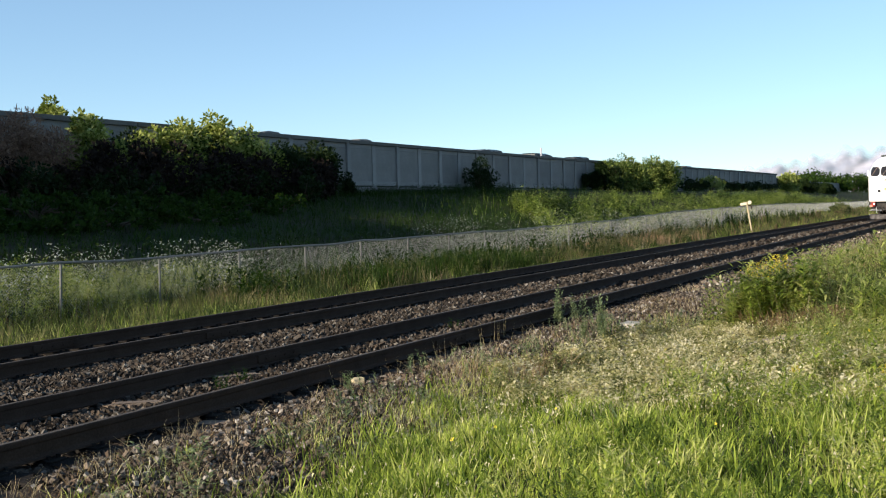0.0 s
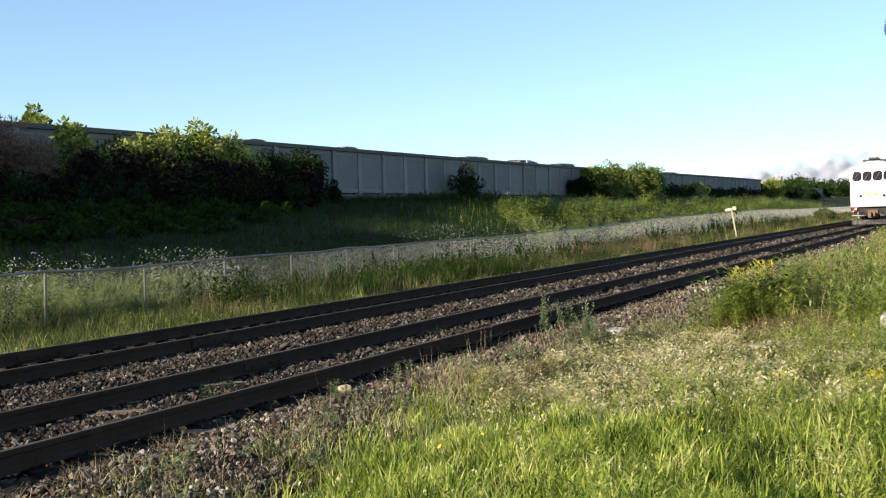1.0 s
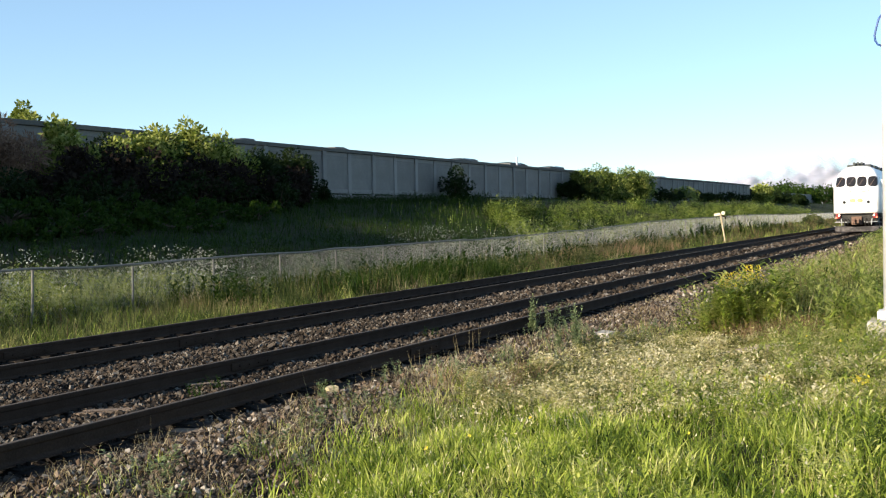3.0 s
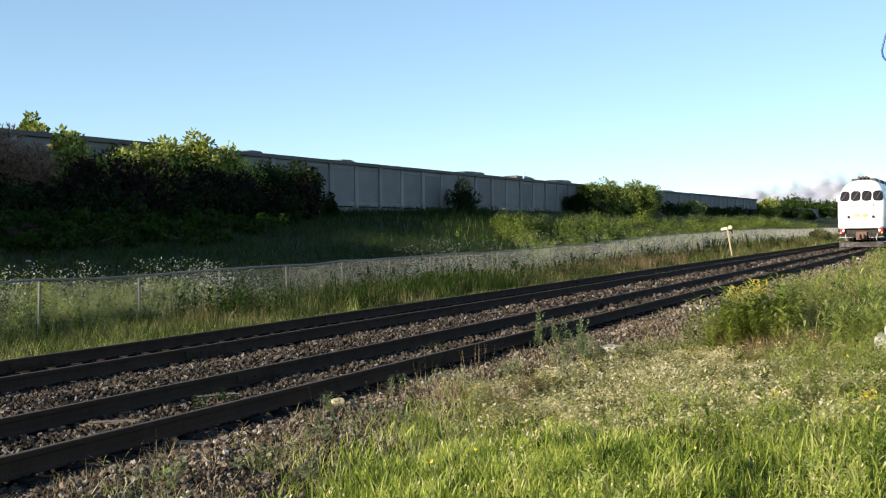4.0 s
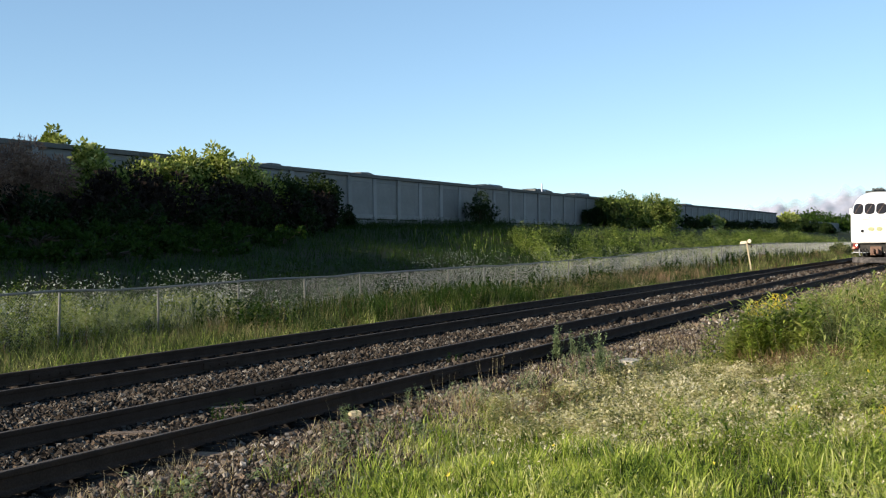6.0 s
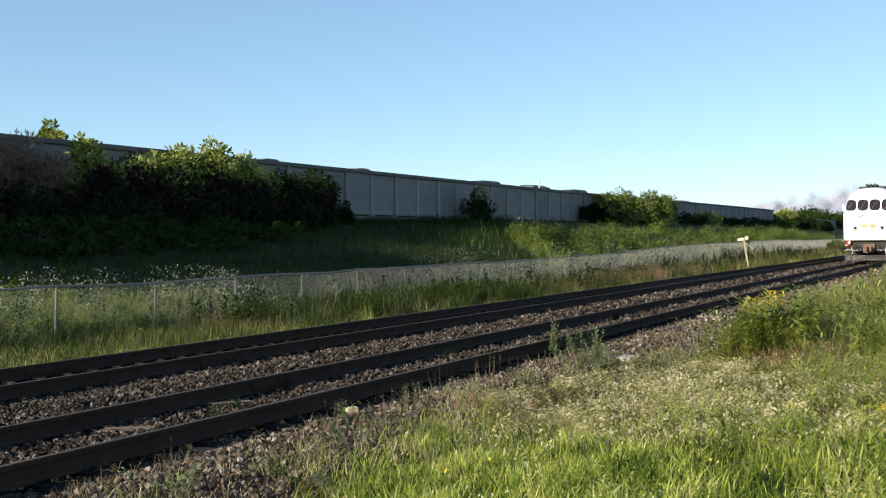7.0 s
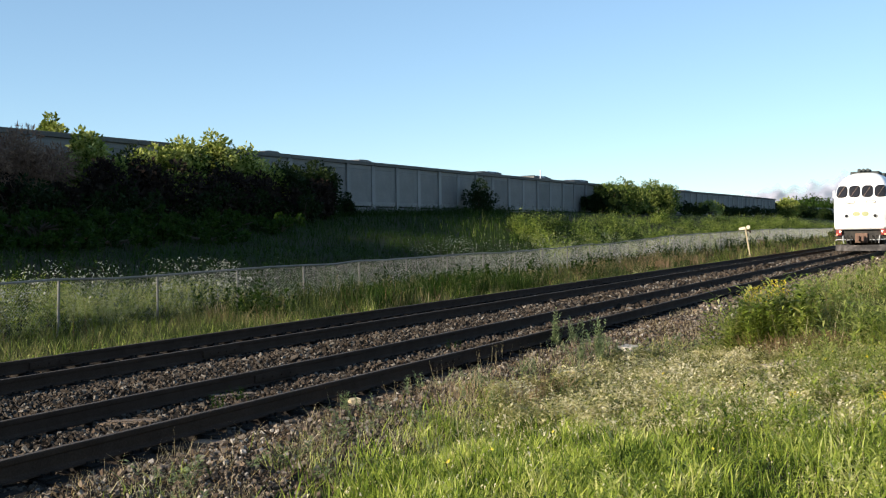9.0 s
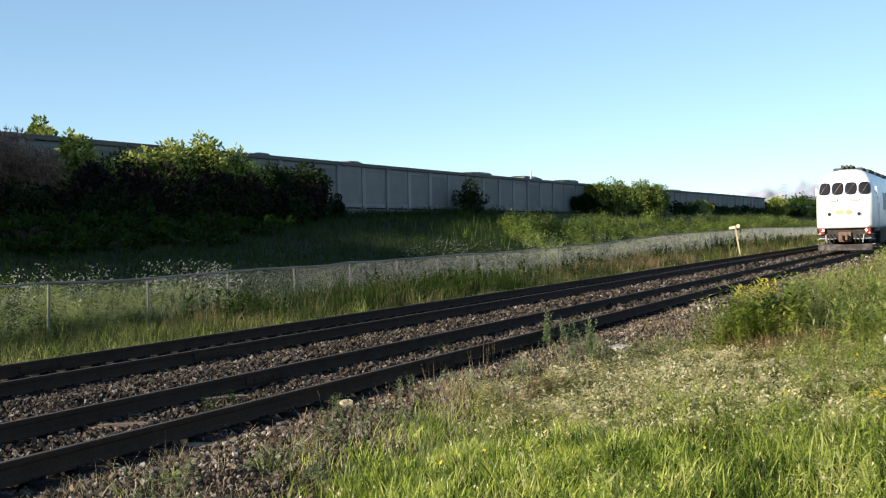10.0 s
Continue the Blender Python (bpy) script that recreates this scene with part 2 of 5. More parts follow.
def smoothstep(a, b, x):
    t = np.clip((np.asarray(x, float) - a) / (b - a), 0, 1)
    return t * t * (3 - 2 * t)


def wave(x, y, k=1.0, s=0.0):
    """Cheap smooth unevenness, about -1 to 1."""
    x, y = np.asarray(x, float) * k, np.asarray(y, float) * k
    return (np.sin(1.3 * x + 0.7 * y + s) + np.sin(0.9 * y - 1.7 * x + 2.1 + s) + np.sin(2.3 * x + 1.1 + 1.9 * y - s)
            + np.sin(3.1 * y - 0.8 * x + 0.4 + 2 * s)) / 4


def spread(v, f, at, yaw, size, tilt=0.12, z_size=None):
    """Copies a small form (v, f) to many places, turned, leaned and scaled, as one array."""
    n = len(at)
    c, s = np.cos(yaw), np.sin(yaw)
    size = np.broadcast_to(size, (n,))
    zs = size if z_size is None else np.broadcast_to(z_size, (n,))
    x = v[None, :, 0] * size[:, None]
    y = v[None, :, 1] * size[:, None]
    z = v[None, :, 2] * zs[:, None]
    lx, ly = rng.normal(0, tilt, n)[:, None], rng.normal(0, tilt, n)[:, None]
    px = x * c[:, None] - y * s[:, None] + z * lx
    py = x * s[:, None] + y * c[:, None] + z * ly
    pts = np.stack([px + at[:, 0:1], py + at[:, 1:2], z + at[:, 2:3]], 2).reshape(-1, 3)
    faces = (f[None] + (np.arange(n) * len(v))[:, None, None]).reshape(-1, f.shape[1])
    return pts, faces


def gather(chunks):
    """Joins (points, faces, material) arrays."""
    vs, fs, ms, base = [], [], [], 0
    for v, f, m in chunks:
        vs.append(v)
        fs.append(f + base)
        ms.append(np.full(len(f), m) if np.isscalar(m) else m)
        base += len(v)
    return np.concatenate(vs), np.concatenate(fs), np.concatenate(ms)


def blade(width, bend, twist=0.0):
    """A grass blade one unit high: tapered, bent over."""
    h = np.array([0, 0.45, 0.8, 1.0])
    w = np.array([1, 0.85, 0.5, 0.0]) * width / 2
    out = bend * h ** 2.2
    drop = 1 - 0.35 * bend * h ** 3
    v = []
    for i in range(3):
        v += [(-w[i], out[i], h[i] * drop[i]), (w[i], out[i] + twist * w[i], h[i] * drop[i])]
    v.append((0, out[3], h[3] * drop[3]))
    f = [(0, 1, 3), (0, 3, 2), (2, 3, 5), (2, 5, 4), (4, 5, 6)]
    return np.array(v), np.array(f)


def lite_blade(width, bend, twist=0.0):
    """A coarser blade for grass farther off."""
    w = width / 2
    v = [(-w, 0, 0), (w, 0, 0), (-w * 0.8, bend * 0.25, 0.52), (w * 0.8, bend * 0.25 + twist * w, 0.52), (0, bend, 1 - 0.35 * bend)]
    return np.array(v), np.array([(0, 1, 3), (0, 3, 2), (2, 3, 4)])


def leafy_stem(leaves, leaf, spread_out=1.0, lean=0.1, r=None, rise=(-0.25, 0.6), slim=(0.14, 0.24)):
    """A weed one unit high: a thin stem with alternate pointed leaves."""
    r = r or random.Random(1)
    v, f = [], []

    def tri(*pts):
        b = len(v)
        v.extend(pts)
        f.append((b, b + 1, b + 2))
    bx, by = r.uniform(-lean, lean), r.uniform(-lean, lean)
    s = 0.008
    for k in range(2):
        dx, dy = (s, 0) if k else (0, s)
        tri((-dx, -dy, 0), (dx, dy, 0), (bx, by, 0.98))
    for i in range(leaves):
        t = 0.12 + 0.88 * (i + r.random()) / leaves
        a = i * 2.4 + r.uniform(-0.4, 0.4)
        L = leaf * r.uniform(0.6, 1.2) * (1.15 - 0.55 * t)
        up = r.uniform(*rise)
        cx, cy = bx * t * t, by * t * t
        dx, dy = math.cos(a) * spread_out, math.sin(a) * spread_out
        w = L * r.uniform(*slim)
        mx, my, mz = cx + dx * L * 0.5, cy + dy * L * 0.5, t + up * L * 0.5
        tip = (cx + dx * L, cy + dy * L, t + up * L * 0.6)
        p, q = (mx - dy * w, my + dx * w, mz), (mx + dy * w, my - dx * w, mz)
        b = len(v)
        v.extend([(cx, cy, t), p, q, tip])
        f.extend([(b, b + 1, b + 2), (b + 1, b + 3, b + 2)])
    return np.array(v), np.array(f)


def umbel(r, parts=7):
    """A flat flower head one unit wide made of small tilted florets."""
    v, f = [], []
    for i in range(parts):
        a, d = r.uniform(0, 6.28), r.uniform(0, 0.4)
        cx, cy, cz = d * math.cos(a), d * math.sin(a), r.uniform(-0.06, 0.06)
        s = r.uniform(0.12, 0.22)
        b = len(v)
        n = 4
        for k in range(n):
            g = 2 * math.pi * k / n + a
            v.append((cx + s * math.cos(g), cy + s * math.sin(g), cz + r.uniform(-0.08, 0.08)))
        f.extend([(b, b + 1, b + 2), (b, b + 2, b + 3)])
    return np.array(v), np.array(f)


# ---- ground ----
PROFILE_X = [-3000, -60, -36.35, -36.15, -33, -28, -24, -21, -19, -18, -16, -14.6, -13.9, -5.6, -5.0, -4.5, -2.6, -1.0, 1.5, 12, 3000]
PROFILE_Z = [5.0, 5.3, 5.3, 2.85, 2.6, 1.62, 0.75, 0.1, -0.32, -0.46, -0.55, -0.5, -0.6, -0.62, -0.5, -0.38, -0.1, 0.06, 0.16, 0.4, 0.6]


def ground_z(x, y):
    x, y = np.asarray(x, float), np.asarray(y, float)
    z = np.interp(x, PROFILE_X, PROFILE_Z)
    z = z - np.where(x < -36.2, 2.4 * smoothstep(196, 240, y), 0)
    z = z + np.where(x < -15, 0.5 * smoothstep(45, 95, y) * smoothstep(15, 17.5, -x), 0)
    off = np.abs(x + 9.8)
    rough = 0.05 * wave(x, y, 1.1) + 0.03 * wave(x, y, 3.1, 1.0)
    return z + rough * smoothstep(4.6, 6.5, off) * (np.abs(x) < 200)


def build_ground():
    xs = np.unique(np.concatenate([np.arange(-15, 3, 0.35), np.arange(-37, -15, 0.6), [-36.35, -36.15], np.arange(3, 20, 1.5),
                                   -np.geomspace(37, 3000, 26), np.geomspace(20, 3000, 24)]))
    ys = np.unique(np.concatenate([np.arange(2, 30, 0.4), np.arange(30, 110, 1.0), np.arange(110, 260, 5.0),
                                   np.geomspace(260, 3000, 18), np.arange(-60, 2, 3.0), -np.geomspace(60, 3000, 16)]))
    gx, gy = np.meshgrid(xs, ys)
    v = np.stack([gx, gy, ground_z(gx, gy)], 2).reshape(-1, 3)
    nx, ny = len(xs), len(ys)
    i = (np.arange(ny - 1)[:, None] * nx + np.arange(nx - 1)[None]).reshape(-1)
    f = np.stack([i, i + 1, i + 1 + nx, i + nx], 1)
    ob = np_mesh("ground", v, f, [M_EARTH], smooth=True)
    tagged(ob, "bare brown earth under grass and weeds, rising to a bank", "ground", kind="structure")


RAIL_X = (-7.025, -8.53, -11.04, -12.545)
TRACK_X = (-7.7775, -11.7925)


def ballast_z(x, y):
    """Top of the crushed stone: level with the ties, humped between the tracks, falling off at both shoulders."""
    x, y = np.asarray(x, float), np.asarray(y, float)
    z = np.interp(x, [-14.6, -13.8, -13.2, -12.95, -12.55, -12.2, -11.8, -11.4, -11.0, -10.6, -10.2, -9.8, -9.4, -9.0, -8.7, -8.4, -8.2, -7.8, -7.4, -7.15,
                      -6.85, -6.62, -6.4, -6.1, -5.4, -4.9, -4.4],
                  [-0.62, -0.44, -0.28, -0.27, -0.27, -0.265, -0.24, -0.235, -0.235, -0.21, -0.18, -0.165, -0.18, -0.215, -0.215, -0.21, -0.2, -0.185, -0.2, -0.215,
                   -0.265, -0.24, -0.21, -0.215, -0.3, -0.38, -0.5])
    return z + 0.02 * wave(x, y, 2.2) + 0.015 * wave(x, y, 5.0, 2.0)


def build_ballast():
    xs = np.arange(-14.6, -4.3, 0.15)
    ys = np.concatenate([np.arange(-60, 4, 2.0), np.arange(4, 40, 0.2), np.arange(40, 120, 1.0), np.arange(120, 620, 10.0)])
    gx, gy = np.meshgrid(xs, ys)
    v = np.stack([gx, gy, ballast_z(gx, gy) - 0.02], 2).reshape(-1, 3)
    nx, ny = len(xs), len(ys)
    i = (np.arange(ny - 1)[:, None] * nx + np.arange(nx - 1)[None]).reshape(-1)
    f = np.stack([i, i + 1, i + 1 + nx, i + nx], 1)
    bed = np_mesh("ballast_bed", v, f, [M_BALLAST_BED], smooth=True)
    tagged(bed, "bed of grey-brown crushed stone under the two tracks", "ballast", kind="structure")
    # Loose stones: angular blocks, thickest where the place is nearest.
    cube = np.array([(x, y, z) for x in (-1, 1) for y in (-1, 1) for z in (-1, 1)], float) * 0.5
    quad = np.array([(0, 1, 3, 2), (4, 6, 7, 5), (0, 4, 5, 1), (2, 3, 7, 6), (1, 5, 7, 3)])
    chunks = []
    for y0, y1, per, s0, s1 in ((5.5, 13, 430, 0.021, 0.054), (13, 24, 165, 0.032, 0.066), (24, 45, 36, 0.06, 0.12), (45, 90, 9, 0.09, 0.15)):
        n = int((y1 - y0) * 9.2 * per)
        x, y = rng.uniform(-13.9, -4.5, n), rng.uniform(y0, y1, n)
        keep = (x < -5.5) | (rng.random(n) < np.clip((-4.4 - x) / 1.1, 0, 1))
        keep &= np.min(np.abs(x[:, None] - np.array(RAIL_X)), 1) > 0.08
        x, y = x[keep], y[keep]
        n = len(x)
        at = np.stack([x, y, ballast_z(x, y) + rng.uniform(-0.012, 0.022, n)], 1)
        size = (s0 + (s1 - s0) * rng.random(n) ** 1.8) * np.where(x > -6.4, 0.8, 1.0)
        for k in range(10):
            sel = slice(k, None, 10)
            form = cube * rng.uniform(0.62, 1.15, (8, 3)) * rng.uniform(0.75, 1.25, 3)
            e = Euler(rng.uniform(-0.7, 0.7, 3).tolist()).to_matrix()
            form = form @ np.array(e).T
            p, q = spread(form, quad, at[sel], rng.uniform(0, 6.28, len(at[sel])), size[sel], 0.35)
            # Stones inboard of a wavering line near x = -6.55 take the darker mix
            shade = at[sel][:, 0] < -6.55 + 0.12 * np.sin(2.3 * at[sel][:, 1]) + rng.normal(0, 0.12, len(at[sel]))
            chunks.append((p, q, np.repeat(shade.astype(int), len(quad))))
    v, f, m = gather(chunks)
    st = np_mesh("ballast_stones", v, f, [M_STONE, M_STONE_DARKER], m)
    tagged(st, "loose angular grey and brown ballast stones between the rails", "ballast", kind="stuff")


def rail_profile():
    """Half-outline of a flat-bottomed rail, 0.186 m high, mirrored."""
    half = [(0.0, -0.186), (0.07, -0.186), (0.07, -0.175), (0.034, -0.164), (0.02, -0.145), (0.02, -0.06), (0.033, -0.044),
            (0.036, -0.008), (0.03, 0.0)]
    return [(x, z) for x, z in half[1:]] + [(-x, z) for x, z in half[:0:-1]]


def build_track(cx, rails, label):
    track = tagged(new("railway_track"), label, "track", group="railway tracks")
    track.location = (cx, 0, 0)
    out = rail_profile()
    for rx in rails:
        bm = bmesh.new()
        ys = [-60, 600]
        loft(bm, [[(rx - cx + x, y, z) for x, z in out] for y in ys])
        rail = part("rail", bm, M_STEEL, track, "rusty dark brown steel rail")
        bm = bmesh.new()
        box(bm, rx - cx - 0.026, rx - cx + 0.026, -60, 600, -0.001, 0.0025)
        part("running_face", bm, M_HEAD, rail, "worn grey running surface")
        for jy in np.arange(9.5 + (rx % 1) * 4, 120, 24):
            bm = bmesh.new()
            for s in (-1, 1):
                box(bm, rx - cx + s * 0.03 - 0.016, rx - cx + s * 0.03 + 0.016, jy - 0.45, jy + 0.45, -0.15, -0.05, 0.005)
                for k in range(4):
                    tube(bm, [(rx - cx + s * 0.045, jy - 0.3 + 0.2 * k, -0.1), (rx - cx + s * 0.07, jy - 0.3 + 0.2 * k, -0.1)], 0.016, 6)
            part("joint_bar", bm, M_STEEL, rail)
    r = random.Random(int(-cx * 10))
    forms = []
    for k in range(5):
        bm = bmesh.new()
        box(bm, -1.3, 1.3, -0.115, 0.115, -0.17, 0.0, 0.012)
        for vtx in bm.verts:
            vtx.co += Vector((r.uniform(-0.02, 0.02), r.uniform(-0.008, 0.008), r.uniform(-0.006, 0.006)))
        me = bpy.data.meshes.new("tie")
        bm.to_mesh(me)
        bm.free()
        me.materials.append(M_TIE)
        forms.append(me)
    bm = bmesh.new()
    box(bm, -0.17, 0.17, -0.09, 0.09, 0.0, 0.018, 0.004)
    for sx in (-0.095, 0.095):
        for sy in (-0.05, 0.05):
            box(bm, sx - 0.012, sx + 0.012, sy - 0.012, sy + 0.012, 0.015, 0.05)
    plate = bpy.data.meshes.new("tie_plate")
    bm.to_mesh(plate)
    bm.free()
    plate.materials.append(M_TIE)
    y = -4.0
    while y < 128:
        t = new("tie", r.choice(forms))
        t.parent = track
        t.location = (r.uniform(-0.04, 0.04), y, -0.206 + r.uniform(-0.014, 0.0))
        t.rotation_euler = (0, 0, r.uniform(-0.02, 0.02))
        if 4 < y < 40:
            for rx in rails:
                pl = new("tie_plate", plate)
                pl.parent = t
                pl.location = (rx - cx - t.location.x, 0, 0.0)
        y += 0.51 + r.uniform(-0.02, 0.02)


# ---- boundary wall ----
WALL_X = -36.0


def build_wall():
    wall = tagged(new("wall_north"), "grey precast concrete panel wall along the top of the bank", "wall", kind="structure")
    r = random.Random(3)
    bm = bmesh.new()
    box(bm, -0.10, -0.02, -1.5, 1.5, 0.47, 3.06, 0.012)
    panel = bpy.data.meshes.new("panel")
    bm.to_mesh(panel)
    bm.free()
    bm = bmesh.new()
    box(bm, -0.14, 0.06, -1.5, 1.5, -0.9, 0.39, 0.012)
    plinth = bpy.data.meshes.new("plinth")
    bm.to_mesh(plinth)
    bm.free()
    bm = bmesh.new()
    box(bm, -0.16, 0.11, -0.19, 0.19, -0.9, 3.1, 0.02)
    post = bpy.data.meshes.new("pilaster")
    bm.to_mesh(post)
    bm.free()
    bm = bmesh.new()
    box(bm, -0.18, 0.05, -0.2, 0.2, 0.3, 3.06, 0.012)
    rib = bpy.data.meshes.new("joint_strip")
    bm.to_mesh(rib)
    bm.free()
    bm = bmesh.new()
    box(bm, -0.22, 0.16, -1.497, 1.497, 3.07, 3.29, 0.02)
    cap = bpy.data.meshes.new("coping")
    bm.to_mesh(cap)
    bm.free()
    bm = bmesh.new()
    box(bm, -0.09, 0.015, -1.3, 1.3, 0.47, 0.74, 0.012)
    box(bm, -0.09, 0.01, -1.3, 1.3, 2.8, 3.06, 0.012)
    band = bpy.data.meshes.new("panel_border")
    bm.to_mesh(band)
    bm.free()
    for me, m in ((panel, M_CONCRETE), (band, M_BAND), (plinth, M_STRIP), (post, M_STRIP), (rib, M_STRIP)):
        me.materials.append(m)
    cap.materials.append(M_CAP)
    y, i = 55.9 - 3.03 * 30, 0
    while y < 194:
        z = 2.96 + 0.03 * math.sin(y * 0.05) + 0.22 * float(smoothstep(90, 195, y))
        for name, me, dy in (("panel", panel, 1.515), ("plinth", plinth, 1.515), ("coping", cap, 1.515), ("panel_border", band, 1.515),
                             ("pilaster" if i % 2 == 0 else "joint_strip", post if i % 2 == 0 else rib, 0.0)):
            ob = new(name, me)
            ob.parent = wall
            ob.location = (WALL_X + r.uniform(-0.008, 0.008), y + dy, z)
        y += 3.03
        i += 1


build_ground()
build_ballast()
build_track(TRACK_X[0], RAIL_X[:2], "near railway track with rusty rails on weathered timber ties")
build_track(TRACK_X[1], RAIL_X[2:], "far railway track with rusty rails sunk in ballast")
build_wall()


# ---- fence, sign, mast and loose blocks ----
FENCE_X = -18.2


def fence_top(y):
    z = float(np.interp(y, [0, 16, 22, 25, 38, 45, 49, 53, 65, 80, 96, 126, 200], [0.85, 0.84, 0.79, 0.84, 0.86, 0.88, 0.98, 0.96, 1.25, 1.36, 1.46, 1.34, 1.3]))
    return z + 0.02 * math.sin(y * 0.9)


def build_fence():
    fence = tagged(new("fence"), "galvanised chain-link fence with a sagging top rail", "fence", kind="structure")
    fence.location = (FENCE_X, 0, 0)
    r = random.Random(5)
    step = 3.05
    ys = [16.65 + step * k for k in range(-5, 54)]
    feet = []
    for y in ys:
        top, low = fence_top(y), float(ground_z(FENCE_X, y))
        lean = r.uniform(-0.03, 0.06)
        bm = bmesh.new()
        tube(bm, [(r.uniform(-0.02, 0.02), y - lean, low - 0.1), (0, y, top - 0.02)], 0.029, 8)
        part("post", bm, M_GALV, fence)
        feet.append((y, low, top))
    for (y0, l0, t0), (y1, l1, t1) in zip(feet, feet[1:]):
        bm = bmesh.new()
        ym = (y0 + y1) / 2
        tube(bm, [(0, y0, t0), (r.uniform(-0.02, 0.02), ym, (t0 + t1) / 2 - r.uniform(-0.02, 0.045)), (0, y1, t1)], 0.027, 6)
        part("top_rail", bm, M_GALV, fence)
        # Woven wire: two families of slanting wires.
        h = min(t0 - l0, t1 - l1) - 0.03
        v, f = [], []
        pitch = 0.072
        wire = 0.0014 if y0 < 25 else 0.0021
        n = int((step + h) / pitch)
        for k in range(n):
            for side in (-1, 1):
                u0 = k * pitch - h
                a, b = max(u0, 0.0), min(u0 + h, step)
                if b - a < 0.03:
                    continue
                za, zb = a - u0, b - u0
                if side < 0:
                    a, b = step - a, step - b
                pa = np.array((0.004 * side, y0 + a, l0 + (l1 - l0) * a / step + 0.02 + za))
                pb = np.array((0.004 * side, y0 + b, l0 + (l1 - l0) * b / step + 0.02 + zb))
                base = len(v)
                for p in (pa, pb):
                    for ang in (0.5, 2.6, 4.7):
                        v.append(p + np.array((math.cos(ang), side * -0.7 * math.sin(ang), 0.7 * math.sin(ang))) * wire)
                f += [(base + i, base + (i + 1) % 3, base + 3 + (i + 1) % 3, base + 3 + i) for i in range(3)]
        ob = np_mesh("wire_mesh", v, f, [M_WIRE])
        ob.parent = fence


def build_marker():
    m = tagged(new("marker_post"), "leaning pale wooden marker post with a cream box head", "signpost")
    z = float(ground_z(-15.2, 73.5))
    m.location = (-15.2, 73.5, z)
    m.rotation_euler = (0.0, radians(-9), radians(10))
    bm = bmesh.new()
    box(bm, -0.05, 0.05, -0.04, 0.04, -0.3, 2.2, 0.01)
    part("post", bm, M_POSTWOOD, m)
    bm = bmesh.new()
    box(bm, -0.4, 0.02, -0.08, 0.06, 2.06, 2.25, 0.03)
    part("head", bm, M_BOARD, m, "cream box head")
    bm = bmesh.new()
    tube(bm, [(0.2, -0.1, 2.19), (0.2, 0.1, 2.19)], 0.13, 14)
    part("disc", bm, M_BOARD, m, "cream round end cap")
    bm = bmesh.new()
    tube(bm, [(0.08, -0.06, 2.02), (0.3, -0.06, 1.9), (0.26, -0.06, 1.75)], 0.05, 6)
    part("bracket", bm, M_STEEL, m, "rusty bracket")


MAST = (-0.87, 14.0)


def build_mast():
    z = float(ground_z(*MAST))
    m = tagged(new("signal_mast"), "white painted steel mast on a pale concrete footing", "mast")
    m.location = (*MAST, z)
    bm = bmesh.new()
    box(bm, -0.31, 0.33, -0.33, 0.33, -0.4, 0.34, 0.03)
    part("footing", bm, M_PALE, m, "weathered pale concrete footing")
    bm = bmesh.new()
    box(bm, -0.2, 0.2, -0.2, 0.2, 0.34, 0.46, 0.02)
    part("base_box", bm, M_WHITE_STEEL, m)
    bm = bmesh.new()
    tube(bm, [(0, 0, 0.46), (0, 0, 6.5)], 0.14, 20)
    part("pole", bm, M_WHITE_STEEL, m, smooth=True)
    bm = bmesh.new()
    tube(bm, [(-0.135, -0.02, 4.02), (-0.165, -0.02, 3.97), (-0.19, -0.03, 3.87), (-0.21, -0.03, 3.78), (-0.2, -0.03, 3.71), (-0.175, -0.02, 3.67), (-0.13, -0.02, 3.65)], 0.012, 8)
    part("cable_loop", bm, M_CABLE, m, "blue cable loop", smooth=True)
    bm = bmesh.new()
    tube(bm, [(0, 0, 6.5), (0, 0, 6.54)], 0.13, 20)
    part("cap", bm, M_WHITE_STEEL, m)


def build_block(x, y, size, name, label, seed, mat, turn=None):
    r = random.Random(seed)
    bm = bmesh.new()
    box(bm, -size[0] / 2, size[0] / 2, -size[1] / 2, size[1] / 2, 0, size[2], min(size) * 0.16)
    for v in bm.verts:
        v.co += Vector([r.uniform(-1, 1) * s * 0.07 for s in size])
    ob = part(name, bm, mat)
    ob.location = (x, y, max(float(ballast_z(x, y)) if x < -4.7 else -9, float(ground_z(x, y))) - 0.02)
    ob.rotation_euler = (r.uniform(-0.08, 0.08), r.uniform(-0.08, 0.08), r.uniform(0, 3) if turn is None else turn)
    tagged(ob, label, {"plank": "plank", "tie_stub": "timber", "concrete_block": "block"}.get(name, "stone"))


build_fence()
build_marker()
build_mast()


# ---- locomotive ----
M_SHELL = surface("white_locomotive_paint", (0.78, 0.78, 0.77), (0.84, 0.84, 0.83), 1.5, 30, 0.35, 0.03, stain=(0.7, 0.69, 0.67), stain_scale=1.2)
M_BLACK = surface("black_underframe", (0.02, 0.02, 0.02), (0.06, 0.055, 0.05), 4, 40, 0.7, 0.3)
M_PLOW = surface("grey_plough_paint", (0.035, 0.032, 0.031), (0.065, 0.06, 0.058), 4, 40, 0.9, 0.2, stain=(0.11, 0.1, 0.095), stain_scale=3)
M_ROOF = surface("dark_roof_equipment", (0.035, 0.04, 0.04), (0.08, 0.088, 0.088), 3, 40, 0.7, 0.3)
M_RUST = surface("rusty_coupler", (0.10, 0.06, 0.045), (0.2, 0.13, 0.1), 6, 50, 0.85, 0.4)
M_GREY = surface("grey_side_panel", (0.3, 0.31, 0.32), (0.4, 0.41, 0.42), 2, 40, 0.5, 0.1)
M_OLIVE = surface("olive_emblem", (0.26, 0.27, 0.13), (0.34, 0.35, 0.18), 4, 40, 0.5, 0.0)
